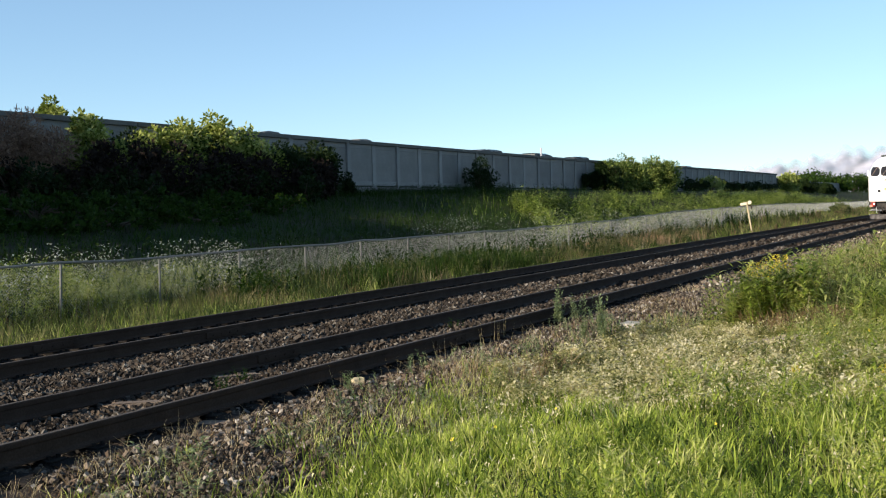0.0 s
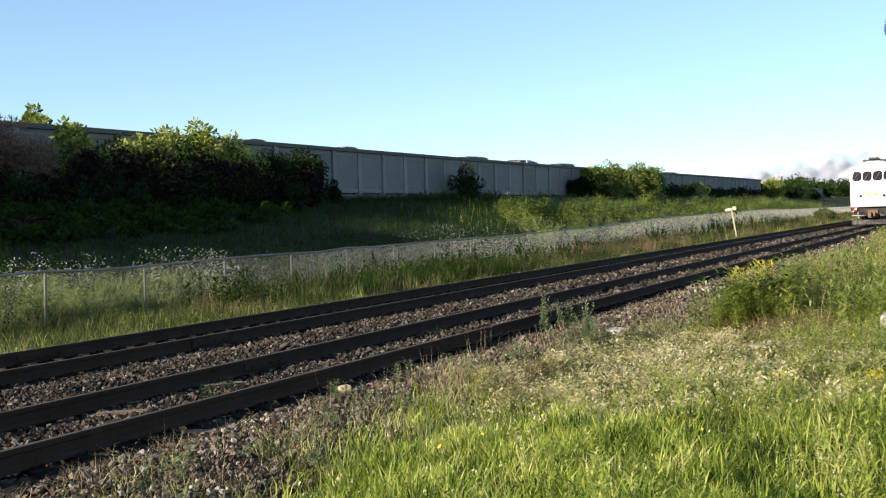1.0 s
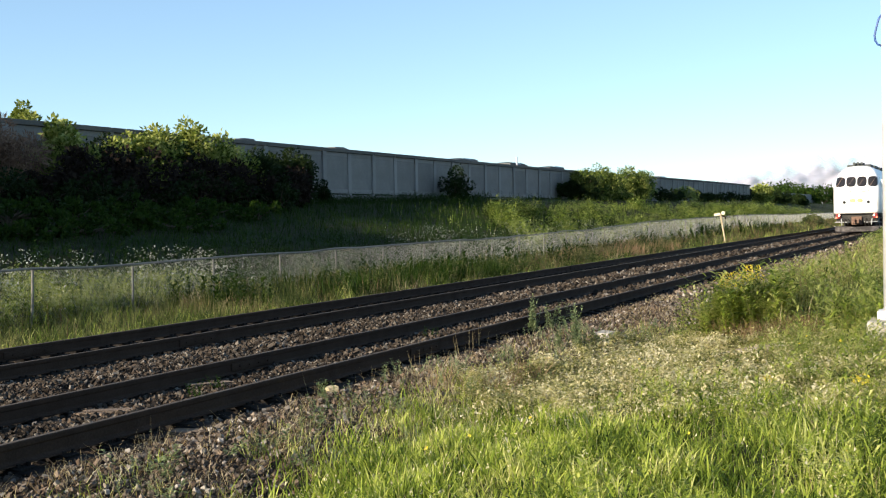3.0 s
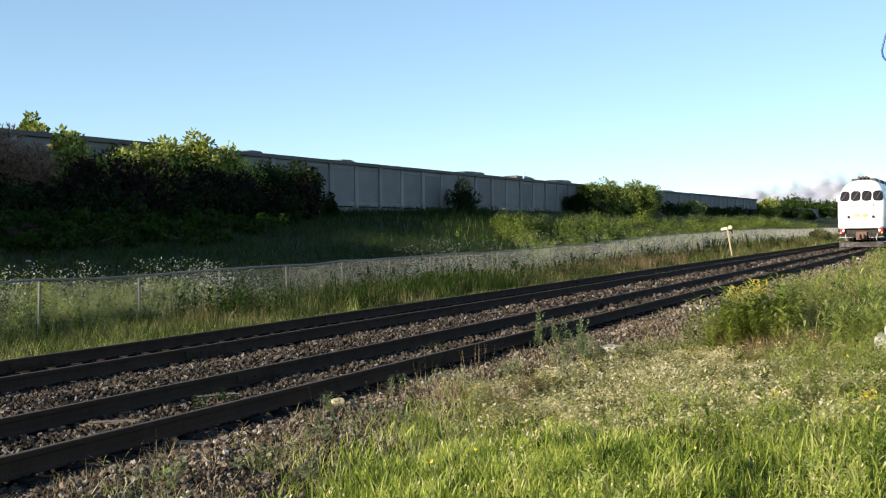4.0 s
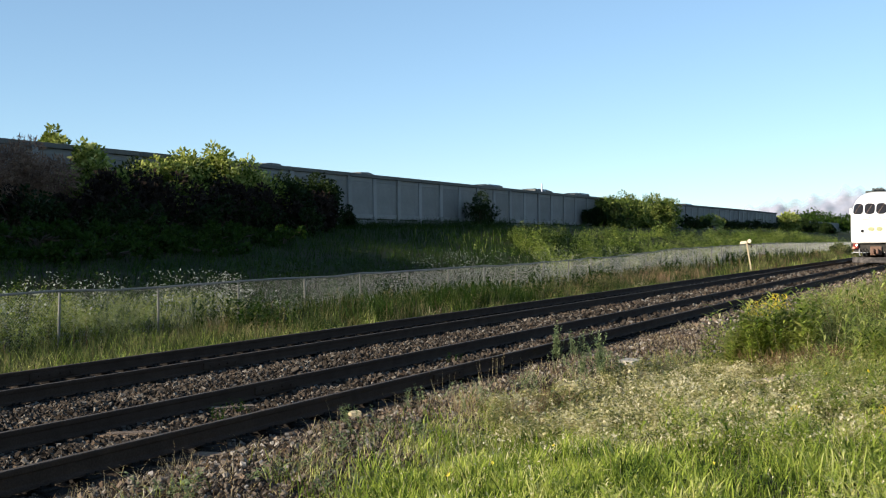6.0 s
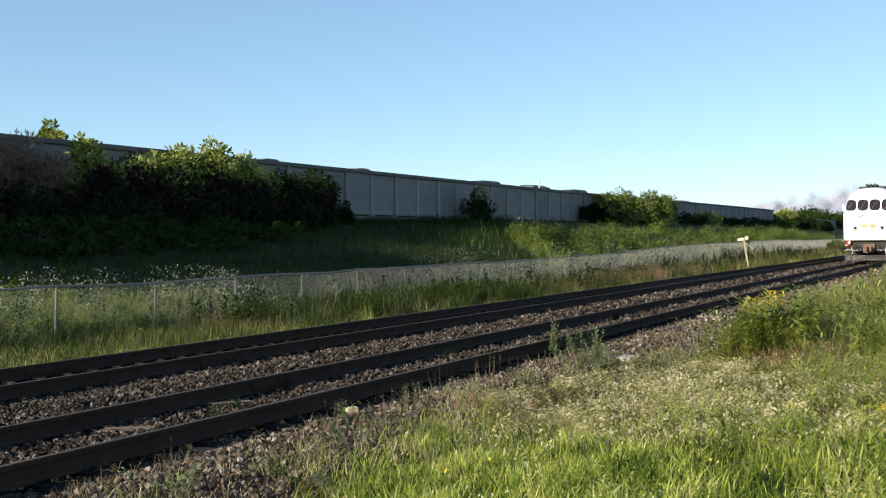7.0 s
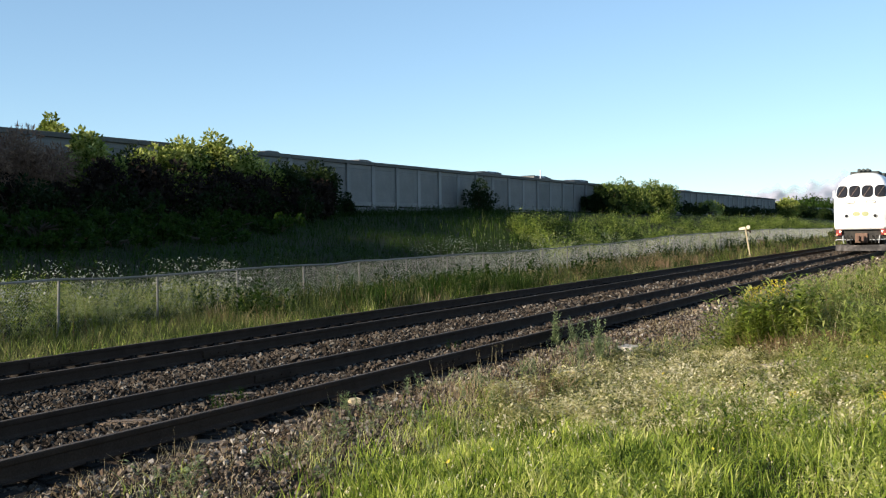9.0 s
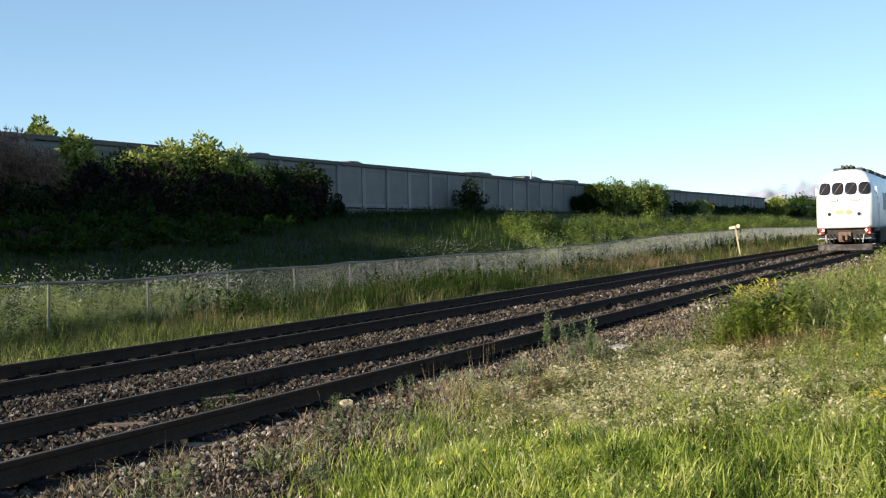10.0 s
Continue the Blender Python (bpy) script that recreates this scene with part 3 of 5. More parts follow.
M_RED = surface("red_marker_panel", (0.13, 0.014, 0.012), (0.24, 0.025, 0.02), 4, 40, 0.4, 0.0)
M_LAMP = glow("lit_lamp", (1.0, 0.8, 0.6), 4.0)
M_LAMP_RED = glow("lit_red_lamp", (1.0, 0.16, 0.08), 1.6)
M_BOARDLIGHT = glow("lit_number_board", (1.0, 0.9, 0.72), 0.35)
M_PANE, _n, _l, _p = nodes_of("tinted_glass")
_p.inputs["Base Color"].default_value = (0.02, 0.018, 0.018, 1)
_p.inputs["Roughness"].default_value = 0.06
_p.inputs["Specular IOR Level"].default_value = 0.6
M_TAN = surface("pane_reflection_tan", (0.2, 0.13, 0.1), (0.35, 0.24, 0.18), 4, 40, 0.8, 0.1)

LEVELS_Z = [1.42, 1.5, 1.6, 2.4, 3.2, 3.38, 3.7, 4.1, 4.4, 4.66, 4.86, 5.0]
LEVELS_Y = [0.10, 0.02, 0.0, 0.01, 0.05, 0.1, 0.24, 0.44, 0.68, 1.05, 1.6, 2.5]
LEVELS_W = [1.55, 1.59, 1.61, 1.62, 1.62, 1.6, 1.54, 1.43, 1.3, 1.1, 0.82, 0.42]
CORNER, LENGTH = 0.5, 20.6


def shell_point(u, z, out=0.0):
    """A point of the cab's outside: u metres round from the middle of the front, at height z, out metres proud."""
    yf, w = float(np.interp(z, LEVELS_Z, LEVELS_Y)), float(np.interp(z, LEVELS_Z, LEVELS_W))
    rc = min(CORNER, w * 0.6)
    s, a = (1 if u >= 0 else -1), abs(u)
    flat = w - rc
    if a <= flat:
        x, y, nx, ny = a, yf, 0.0, -1.0
    elif a <= flat + rc * math.pi / 2:
        t = (a - flat) / rc
        x, y, nx, ny = flat + rc * math.sin(t), yf + rc * (1 - math.cos(t)), math.sin(t), -math.cos(t)
    else:
        x, y, nx, ny = w, yf + rc + (a - flat - rc * math.pi / 2), 1.0, 0.0
    bow = 0.10 * (x / w) ** 2 * (1 if a <= flat else 1)
    return Vector((s * (x + nx * out), y + ny * out + bow, z))


def patch(bm, u0, u1, z0, z1, out, power=5.0, rings=4, sides=28, thick=0.02):
    """A rounded plate that follows the shell."""
    uc, zc, hu, hz = (u0 + u1) / 2, (z0 + z1) / 2, (u1 - u0) / 2, (z1 - z0) / 2
    made = [[bm.verts.new(shell_point(uc, zc, out))]]
    for k in range(1, rings + 1):
        ring = []
        for j in range(sides):
            a = 2 * math.pi * j / sides
            c, s = math.cos(a), math.sin(a)
            q = (abs(c) ** power + abs(s) ** power) ** (-1 / power) * k / rings
            ring.append(bm.verts.new(shell_point(uc + hu * c * q, zc + hz * s * q, out)))
        made.append(ring)
    last = [bm.verts.new(shell_point(uc + hu * math.cos(a) * (abs(math.cos(a)) ** power + abs(math.sin(a)) ** power) ** (-1 / power),
                                     zc + hz * math.sin(a) * (abs(math.cos(a)) ** power + abs(math.sin(a)) ** power) ** (-1 / power), out - thick))
            for a in (2 * math.pi * j / sides for j in range(sides))]
    made.append(last)
    for j in range(sides):
        bm.faces.new((made[0][0], made[1][j], made[1][(j + 1) % sides]))
    for r0, r1 in zip(made[1:], made[2:]):
        for j in range(sides):
            bm.faces.new((r0[j], r1[j], r1[(j + 1) % sides], r0[(j + 1) % sides]))
    return bm


def build_locomotive():
    loco = tagged(new("locomotive"), "white diesel passenger locomotive with dark cab windows rolling along the track", "locomotive")
    # Shell: stacked outlines, full round at the nose.
    bm = bmesh.new()
    rings = []
    for z, w in zip(LEVELS_Z, LEVELS_W):
        rc = min(CORNER, w * 0.6)
        side = w - rc + rc * math.pi / 2
        us = [side * k / 14 for k in range(15)]
        half = [shell_point(u, z) for u in us]
        back = LENGTH - 0.1 - (5.0 - z) * 0.02
        pts = [Vector((-p.x, p.y, p.z)) for p in half[::-1]] + half[1:] + [Vector((w, 7, z)), Vector((w, back, z)), Vector((-w, back, z)), Vector((-w, 7, z))]
        rings.append(pts)
    loft(bm, rings)
    part("body_shell", bm, M_SHELL, loco, "glossy white body shell", smooth=True)
    # Windscreen
    for s in (-1, 1):
        for a, b in ((0.035, 0.7), (0.77, 1.5)):
            bm = bmesh.new()
            u0, u1 = sorted((s * a, s * b))
            patch(bm, u0, u1, 3.38, 4.12, 0.012, 3.2)
            pane = part("windscreen_pane", bm, M_PANE, loco, "dark tinted windscreen pane", smooth=True)
            # Tan diagonal bar that stands in for a reflection across the pane
            bm = bmesh.new()
            c = shell_point((u0 + u1) / 2, 3.77, 0.03)
            tube(bm, [shell_point((u0 + u1) / 2 - 0.2, 3.45, 0.03), c, shell_point((u0 + u1) / 2 + 0.18, 4.06, 0.03)], 0.012, 6)
            part("reflection_streak", bm, M_TAN, pane)
        bm = bmesh.new()
        patch(bm, *sorted((s * 0.32, s * 0.86)), 3.0, 3.2, 0.03, 3.0)
        board = part("number_board", bm, M_BLACK, loco, "dark framed number board")
        bm = bmesh.new()
        patch(bm, *sorted((s * 0.37, s * 0.81)), 3.04, 3.16, 0.04, 4.0)
        part("number_plate", bm, M_BOARDLIGHT, board, "lit number plate")
        bm = bmesh.new()
        c = shell_point(s * 0.82, 2.25)
        tube(bm, [c, c + Vector((0, -0.06, 0))], [0.13, 0.12], 16)
        lampring = part("class_light", bm, M_GREY, loco, "round grey classification light")
        bm = bmesh.new()
        tube(bm, [c + Vector((0, -0.06, 0)), c + Vector((0, -0.075, 0))], 0.09, 16)
        part("lens", bm, M_PANE, lampring)
        # Corner lamp cluster
        bm = bmesh.new()
        box(bm, s * 1.28 - 0.16, s * 1.28 + 0.16, 0.12, 0.5, 1.06, 1.42, 0.04)
        ditch = part("corner_lamp_box", bm, M_RED, loco, "red corner lamp box")
        bm = bmesh.new()
        tube(bm, [(s * 1.2, 0.11, 1.3), (s * 1.2, 0.06, 1.3)], 0.055, 14)
        part("ditch_light", bm, M_LAMP, ditch, "lit white ditch light")
        bm = bmesh.new()
        tube(bm, [(s * 1.37, 0.11, 1.13), (s * 1.37, 0.07, 1.13)], 0.05, 14)
        part("red_lamp", bm, M_LAMP_RED, ditch, "lit red marker lamp")
        # Mirrors, side glass, side door
        bm = bmesh.new()
        box(bm, s * 1.68 - 0.06, s * 1.68 + 0.06, 1.0, 1.1, 3.4, 3.85, 0.03)
        part("mirror", bm, M_SHELL, loco)
        bm = bmesh.new()
        patch(bm, *sorted((s * 2.35, s * 3.15)), 3.35, 4.05, 0.012, 5)
        part("side_window", bm, M_PANE, loco, "dark cab side window")
        bm = bmesh.new()
        patch(bm, *sorted((s * 3.4, s * 4.15)), 1.65, 3.85, 0.02, 10)
        door = part("cab_door", bm, M_SHELL, loco)
        bm = bmesh.new()
        patch(bm, *sorted((s * 3.5, s * 4.05)), 3.1, 3.7, 0.03, 6)
        part("door_window", bm, M_PANE, door)
        for k in range(4):
            bm = bmesh.new()
            x = s * 1.61
            y = 6.2 + k * 3.3
            box(bm, min(x, x + s * 0.03), max(x, x + s * 0.03), y, y + 2.6, 2.5, 3.6, 0.01)
            for j in range(9):
                box(bm, min(x, x + s * 0.06), max(x, x + s * 0.06), y + 0.05, y + 2.55, 2.56 + j * 0.11, 2.59 + j * 0.11)
            part("side_grille", bm, M_GREY, loco, "grey louvred side grille")
        bm = bmesh.new()
        box(bm, s * 1.5 - 0.12, s * 1.5 + 0.12, 0.6, 20.4, 1.2, 1.42, 0.02)
        part("side_sill", bm, M_BLACK, loco)
        for k in range(3):
            bm = bmesh.new()
            box(bm, s * 1.45 - 0.16, s * 1.45 + 0.16, 0.75, 1.3, 0.45 + k * 0.3, 0.48 + k * 0.3)
            part("step", bm, M_GREY, loco)
        bm = bmesh.new()
        tube(bm, [(s * 1.64, 2.9, 1.3), (s * 1.66, 2.9, 2.9)], 0.02, 6)
        part("grab_rail", bm, M_GREY, loco)
    # Emblem, as plain shapes
    bm = bmesh.new()
    patch(bm, 0.06, 0.46, 2.22, 2.52, 0.012, 2.2)
    part("emblem", bm, M_OLIVE, loco, "olive round emblem")
    bm = bmesh.new()
    patch(bm, -0.46, -0.04, 2.24, 2.5, 0.012, 3.0)
    part("emblem", bm, M_OLIVE, loco, "olive round emblem")
    # Front underframe
    bm = bmesh.new()
    box(bm, -1.42, 1.42, 0.35, 2.2, 0.75, 1.5, 0.03)
    part("buffer_beam", bm, M_BLACK, loco, "black front beam")
    bm = bmesh.new()
    box(bm, -0.2, 0.2, -0.15, 0.6, 0.72, 1.02, 0.04)
    box(bm, -0.24, -0.05, -0.42, -0.1, 0.7, 1.04, 0.06)
    box(bm, 0.06, 0.22, -0.36, -0.1, 0.7, 1.04, 0.05)
    box(bm, -0.36, 0.36, 0.2, 0.45, 0.6, 1.2, 0.04)
    part("coupler", bm, M_RUST, loco, "rusty knuckle coupler")
    for x in (-1.05, -0.85, -0.62, 0.62, 0.85, 1.05):
        bm = bmesh.new()
        tube(bm, [(x, 0.36, 1.05), (x, 0.12, 1.0), (x * 0.98, 0.05, 0.75), (x * 0.95, 0.1, 0.58)], 0.032, 7)
        part("air_hose", bm, M_BLACK if abs(x) < 1 else M_GREY, loco)
    for s in (-1, 1):
        bm = bmesh.new()
        tube(bm, [(s * 1.45, 0.3, 0.82), (s * 0.75, 0.1, 0.78), (s * 0.5, 0.2, 0.8)], 0.03, 7)
        part("uncoupling_lever", bm, M_GREY, loco, "pale steel uncoupling lever")
    bm = bmesh.new()
    for s in (-1, 1):
        loft(bm, [[(0, -0.42, 0.12), (0, -0.18, 0.46), (0, 0.0, 0.46), (0, -0.2, 0.1)],
                  [(s * 1.5, 0.12, 0.12), (s * 1.5, 0.3, 0.5), (s * 1.5, 0.45, 0.5), (s * 1.5, 0.3, 0.1)]])
    part("snow_plough", bm, M_PLOW, loco, "grey snow plough blade")
    # Roof gear
    bm = bmesh.new()
    box(bm, -0.85, 0.85, 2.3, 4.2, 4.8, 5.06, 0.06)
    part("roof_hatch", bm, M_ROOF, loco, "dark roof hatch")
    bm = bmesh.new()
    for x in (-0.3, -0.05, 0.2):
        tube(bm, [(x, 2.1, 5.14), (x, 2.7, 5.14)], [0.1, 0.05], 10)
    box(bm, -0.45, 0.35, 2.5, 3.0, 5.0, 5.18, 0.05)
    part("horn", bm, M_ROOF, loco)
    for k in range(3):
        bm = bmesh.new()
        box(bm, -0.9, 0.9, 5.5 + k * 4.4, 8.8 + k * 4.4, 4.85, 5.08, 0.06)
        fan = part("roof_housing", bm, M_ROOF, loco, "dark roof fan housing")
        bm = bmesh.new()
        tube(bm, [(0, 7.1 + k * 4.4, 5.08), (0, 7.1 + k * 4.4, 5.14)], 0.6, 24)
        part("fan_cover", bm, M_GREY, fan)
    # Underframe and running gear
    bm = bmesh.new()
    box(bm, -1.3, 1.3, 7.8, 13.0, 0.35, 1.25, 0.12)
    part("fuel_tank", bm, M_BLACK, loco)
    bm = bmesh.new()
    box(bm, -1.35, 1.35, 2.0, 20.3, 1.15, 1.46)
    part("underframe", bm, M_BLACK, loco)
    wheels = []
    for cy in (4.2, 16.6):
        truck = None
        bm = bmesh.new()
        for s in (-1, 1):
            box(bm, s * 1.02 - 0.08, s * 1.02 + 0.08, cy - 2.0, cy + 2.0, 0.55, 0.9, 0.05)
            for ay in (-1.37, 1.37):
                box(bm, s * 1.04 - 0.12, s * 1.04 + 0.12, cy + ay - 0.22, cy + ay + 0.22, 0.32, 0.72, 0.04)
        box(bm, -1.0, 1.0, cy - 0.35, cy + 0.35, 0.6, 1.0, 0.05)
        truck = part("truck", bm, M_BLACK, loco, "black truck frame")
        for ay in (-1.37, 1.37):
            bm = bmesh.new()
            tube(bm, [(-0.95, 0, 0), (0.95, 0, 0)], 0.09, 12)
            for s in (-1, 1):
                tube(bm, [(s * 0.69, 0, 0), (s * 0.72, 0, 0)], 0.535, 32)
                tube(bm, [(s * 0.72, 0, 0), (s * 0.82, 0, 0)], [0.512, 0.505], 32)
                for k in range(6):
                    a = k * math.pi / 3
                    tube(bm, [(s * 0.82, 0.3 * math.cos(a), 0.3 * math.sin(a)), (s * 0.84, 0.3 * math.cos(a), 0.3 * math.sin(a))], 0.05, 6)
            ws = part("wheelset", bm, M_STEEL, truck, "steel wheelset with bright treads")
            wheels.append((ws, cy + ay))
    return loco, wheels


loco, wheelsets = build_locomotive()


# ---- plants ----
def blades(n, x, y, low, high, width, variants=8, bend=(0.1, 0.6), tilt=0.18, power=1.0, form=None):
    form = form or (blade if np.mean(y) < 20 and np.mean(x) > -8 else lite_blade)
    out = []
    at = np.stack([x, y, np.maximum(ground_z(x, y), np.where((x < -4.4) & (x > -14.6), ballast_z(x, y), -9)) - 0.01], 1)
    h = low + (high - low) * rng.random(n) ** power
    for k in range(variants):
        v, f = form(width, rng.uniform(*bend), rng.uniform(-0.5, 0.5))
        sel = slice(k, None, variants)
        m = len(at[sel])
        p, q = spread(v, f, at[sel], rng.uniform(0, 6.28, m), h[sel], tilt)
        out.append((p, q))
    return out


def plants(x, y, low, high, protos, tilt=0.12, power=1.0):
    out = []
    at = np.stack([x, y, np.maximum(ground_z(x, y), np.where((x < -4.4) & (x > -14.6), ballast_z(x, y), -9)) - 0.01], 1)
    h = low + (high - low) * rng.random(len(x)) ** power
    for k, (v, f) in enumerate(protos):
        sel = slice(k, None, len(protos))
        p, q = spread(v, f, at[sel], rng.uniform(0, 6.28, len(at[sel])), h[sel], tilt)
        out.append((p, q))
    return out


def heads(x, y, z, size, protos, tilt=0.5):
    out = []
    at = np.stack([x, y, z], 1)
    size = np.broadcast_to(size, (len(x),))
    for k, (v, f) in enumerate(protos):
        sel = slice(k, None, len(protos))
        p, q = spread(v, f, at[sel], rng.uniform(0, 6.28, len(at[sel])), size[sel], 0.0)
        lean = rng.normal(0, tilt, (len(at[sel]), 2))
        p = p.reshape(-1, len(v), 3)
        d = p - at[sel][:, None]
        p[:, :, 2] += d[:, :, 0] * lean[:, 0:1] + d[:, :, 1] * lean[:, 1:2]
        out.append((p.reshape(-1, 3), q))
    return out


def stuff(name, label, category, layers):
    """layers: (arrays, material) pairs joined in one object."""
    chunks, mats = [], []
    for arrays, m in layers:
        mats.append(m)
        chunks += [(p, q, len(mats) - 1) for p, q in arrays]
    v, f, i = gather(chunks)
    return tagged(np_mesh(name, v, f, mats, i), label, category, kind="stuff")


_r = random.Random(11)
UMBELS = [umbel(_r, 8) for _ in range(6)]
FLORETS = [umbel(_r, 4) for _ in range(8)]
WEEDS = [leafy_stem(26, 0.3, 0.8, 0.18, _r, (0.1, 1.1)) for _ in range(8)]
BANKY = [leafy_stem(12, 0.3, 1.0, 0.25, _r, (-0.1, 0.9)) for _ in range(8)]
SPIRE = [leafy_stem(40, 0.16, 0.8, 0.3, _r, (0.0, 1.2), (0.18, 0.28)) for _ in range(8)]
LANCE = [leafy_stem(30, 0.27, 1.0, 0.2, _r, (0.0, 1.1), (0.07, 0.12)) for _ in range(8)]
BUSHLANCE = [leafy_stem(40, 0.3, 1.0, 0.2, _r, (-0.2, 0.8), (0.08, 0.14)) for _ in range(8)]
HERB = [leafy_stem(14, 0.2, 1.0, 0.3, _r, (0.0, 1.0), (0.12, 0.2)) for _ in range(8)]
CLOVER = [leafy_stem(14, 0.36, 1.0, 0.5, _r, (-0.1, 1.1), (0.2, 0.32)) for _ in range(8)]
SEEDY = [leafy_stem(12, 0.11, 0.5, 0.15, _r) for _ in range(5)]


def verge_edge(y):
    """Where the near grass ends against the stone, wandering."""
    return np.interp(y, [0, 5, 7, 9.4, 12, 14.5, 18, 24, 40, 120], [-4.4, -4.55, -4.95, -5.4, -5.65, -5.5, -5.2, -4.9, -4.8, -4.8]) + 0.25 * wave(y, y * 0.3, 2.0)


def green_end(x, y):
    """How far out the fresh grass reaches before the dry band, ragged."""
    return np.interp(x, [-5.5, -4.2, -3.2, -1.6, 0], [12.0, 11.6, 10.1, 10.0, 10.6]) + 1.3 * (wave(x, y, 1.1, 2.0) - 0.3)


def area(n, x0, x1, y0, y1):
    return rng.uniform(x0, x1, n), rng.uniform(y0, y1, n)


def build_near_grass():
    x, y = area(105000, -6.0, 1.6, 4.0, 13.5)
    patch_ = wave(x, y, 0.9, 0.5)
    keep = (x > verge_edge(y) + rng.normal(0, 0.22, len(x)) + 0.1) & (rng.random(len(x)) < np.interp(y - green_end(x, y), [-1.2, 0.6, 2.0, 3.0], [1, 0.6, 0.3, 0.12])) & (rng.random(len(x)) < 0.75 + 0.35 * patch_)
    x, y = x[keep], y[keep]
    tuft_h = 0.07 * wave(x, y, 2.4, 3.0)
    short = np.interp(y, [8, 11], [1.0, 0.6])
    green = blades(len(x), x, y, (0.09 + 0.6 * tuft_h) * short, (0.29 + 1.8 * tuft_h) * short, 0.047, 10, (0.1, 0.65), 0.2, 1.2)
    x, y = area(2200, -5.6, 1.6, 4.5, 13)
    keep = x > verge_edge(y) + 0.2
    x, y = x[keep], y[keep]
    straw = blades(len(x), x, y, 0.14, 0.32, 0.014, 6, (0.0, 0.4), 0.2)
    x, y, k = clumps(110, 16, -5.0, 1.6, 4.5, 13, 0.12)
    keep = x > verge_edge(y) + 0.3
    x, y = x[keep], y[keep]
    z = ground_z(x, y) + rng.uniform(0.14, 0.36, len(x))
    bloom = heads(x, y, z, rng.uniform(0.009, 0.023, len(x)), UMBELS, 0.8)
    x, y = area(1500, -2.9, 1.6, 4.2, 11)
    keep = rng.random(len(x)) < 0.35 + 0.6 * wave(x, y, 1.2, 2.0) + 0.25 * (x > -1)
    broad = plants(x[keep], y[keep], 0.2, 0.44, LANCE, 0.25)
    x, y = area(6000, -4.2, 6, -6, 4)
    around = blades(len(x), x, y, 0.1, 0.35, 0.06, 6, (0.1, 0.8), 0.25)
    x, y = area(26, -3.5, 1.0, 5.5, 13)
    yellow = heads(x, y, ground_z(x, y) + 0.36, rng.uniform(0.018, 0.032, 26), UMBELS)
    stuff("grass", "fresh green knee-high grass with small white and yellow flowers", "grass",
          [(green, M_GRASS), (around, M_GRASS), (straw, M_DRY), (bloom, M_CREAM), (broad, M_GRASS), (yellow, M_YELLOW)])


def build_dry_verge():
    x, y = area(54000, -6.2, 0.8, 8.4, 19)
    d = x - verge_edge(y)
    keep = (d > rng.normal(0.0, 0.35, len(x)) - 0.1) & (rng.random(len(x)) < 0.55 + 0.6 * wave(x, y, 0.9, 1.5)) & (rng.random(len(x)) < np.interp(y, [8.4, 10, 17, 19], [0.35, 1, 1, 0.5]))
    keep &= ~((((x + 2.65) / 0.55) ** 2 + ((y - 14.0) / 0.9) ** 2 < 1 + 0.6 * wave(x, y, 4)) & (rng.random(len(x)) < 0.72))
    x, y = x[keep], y[keep]
    half = rng.random(len(x)) < 0.36
    dry = blades(int(half.sum()), x[half], y[half], 0.06, 0.24, 0.022, 8, (0.2, 1.0), 0.45, form=lite_blade)
    green = blades(int((~half).sum()), x[~half], y[~half], 0.06, 0.22, 0.028, 8, (0.2, 0.9), 0.4, form=lite_blade)
    x, y = area(24000, -5.9, 0.5, 8.6, 17.0)
    keep = (x > verge_edge(y) + 0.2) & ~(((x + 2.65) / 0.55) ** 2 + ((y - 14.0) / 0.9) ** 2 < 1) & (rng.random(len(x)) < 0.5 + 0.7 * wave(x, y, 1.1, 3.5))
    x, y = x[keep], y[keep]
    fluff = heads(x, y, ground_z(x, y) + rng.uniform(0.03, 0.2, len(x)), rng.uniform(0.018, 0.046, len(x)), FLORETS, 0.9)
    # Mounds of pale clover
    cx, cy, k = clumps(620, 16, -5.7, 0.6, 8.8, 17.5, 0.17)
    keep = (cx > verge_edge(cy) + 0.15) & ~(((cx + 2.65) / 0.5) ** 2 + ((cy - 14.0) / 0.8) ** 2 < 1) & (rng.random(len(cx)) < np.interp(cy, [8.8, 10.5, 16, 17.5], [0.25, 1, 1, 0.3]))
    keep &= cy > green_end(cx, cy) - 0.9
    mound = plants(cx[keep], cy[keep], 0.09, 0.24, CLOVER, 0.35)
    cx, cy, k = clumps(9, 45, -5.75, -4.9, 11.2, 12.6, 0.13)
    russet = blades(len(cx), cx, cy, 0.14, 0.36, 0.02, 6, (0.1, 0.6), 0.25)
    # Scattered dry tufts on the stone shoulder
    cx, cy = area(170, -6.5, -4.7, 5.2, 24)
    n = 24
    x = (cx[:, None] + rng.normal(0, 0.1, (170, n))).ravel()
    y = (cy[:, None] + rng.normal(0, 0.1, (170, n))).ravel()
    tuft = blades(len(x), x, y, 0.05, 0.24, 0.016, 6, (0.2, 1.0), 0.45)
    x, y, k = clumps(70, 5, -6.5, -4.4, 8.5, 19, 0.08)
    sage = plants(x, y, 0.08, 0.26, WEEDS, 0.25)
    x, y = area(5000, -6.4, -4.6, 5.2, 22)
    litter = blades(len(x), x, y, 0.04, 0.14, 0.06, 6, (0.3, 1.2), 1.1)
    x, y, k = clumps(44, 20, -6.0, -4.3, 5.0, 9.0, 0.09)
    fringe = blades(len(x), x, y, 0.06, 0.18, 0.04, 6, (0.1, 0.8), 0.3)
    x, y, k = clumps(26, 20, -6.0, -4.4, 5.0, 9.5, 0.12)
    pale = blades(len(x), x, y, 0.06, 0.2, 0.03, 6, (0.2, 1.0), 0.45)
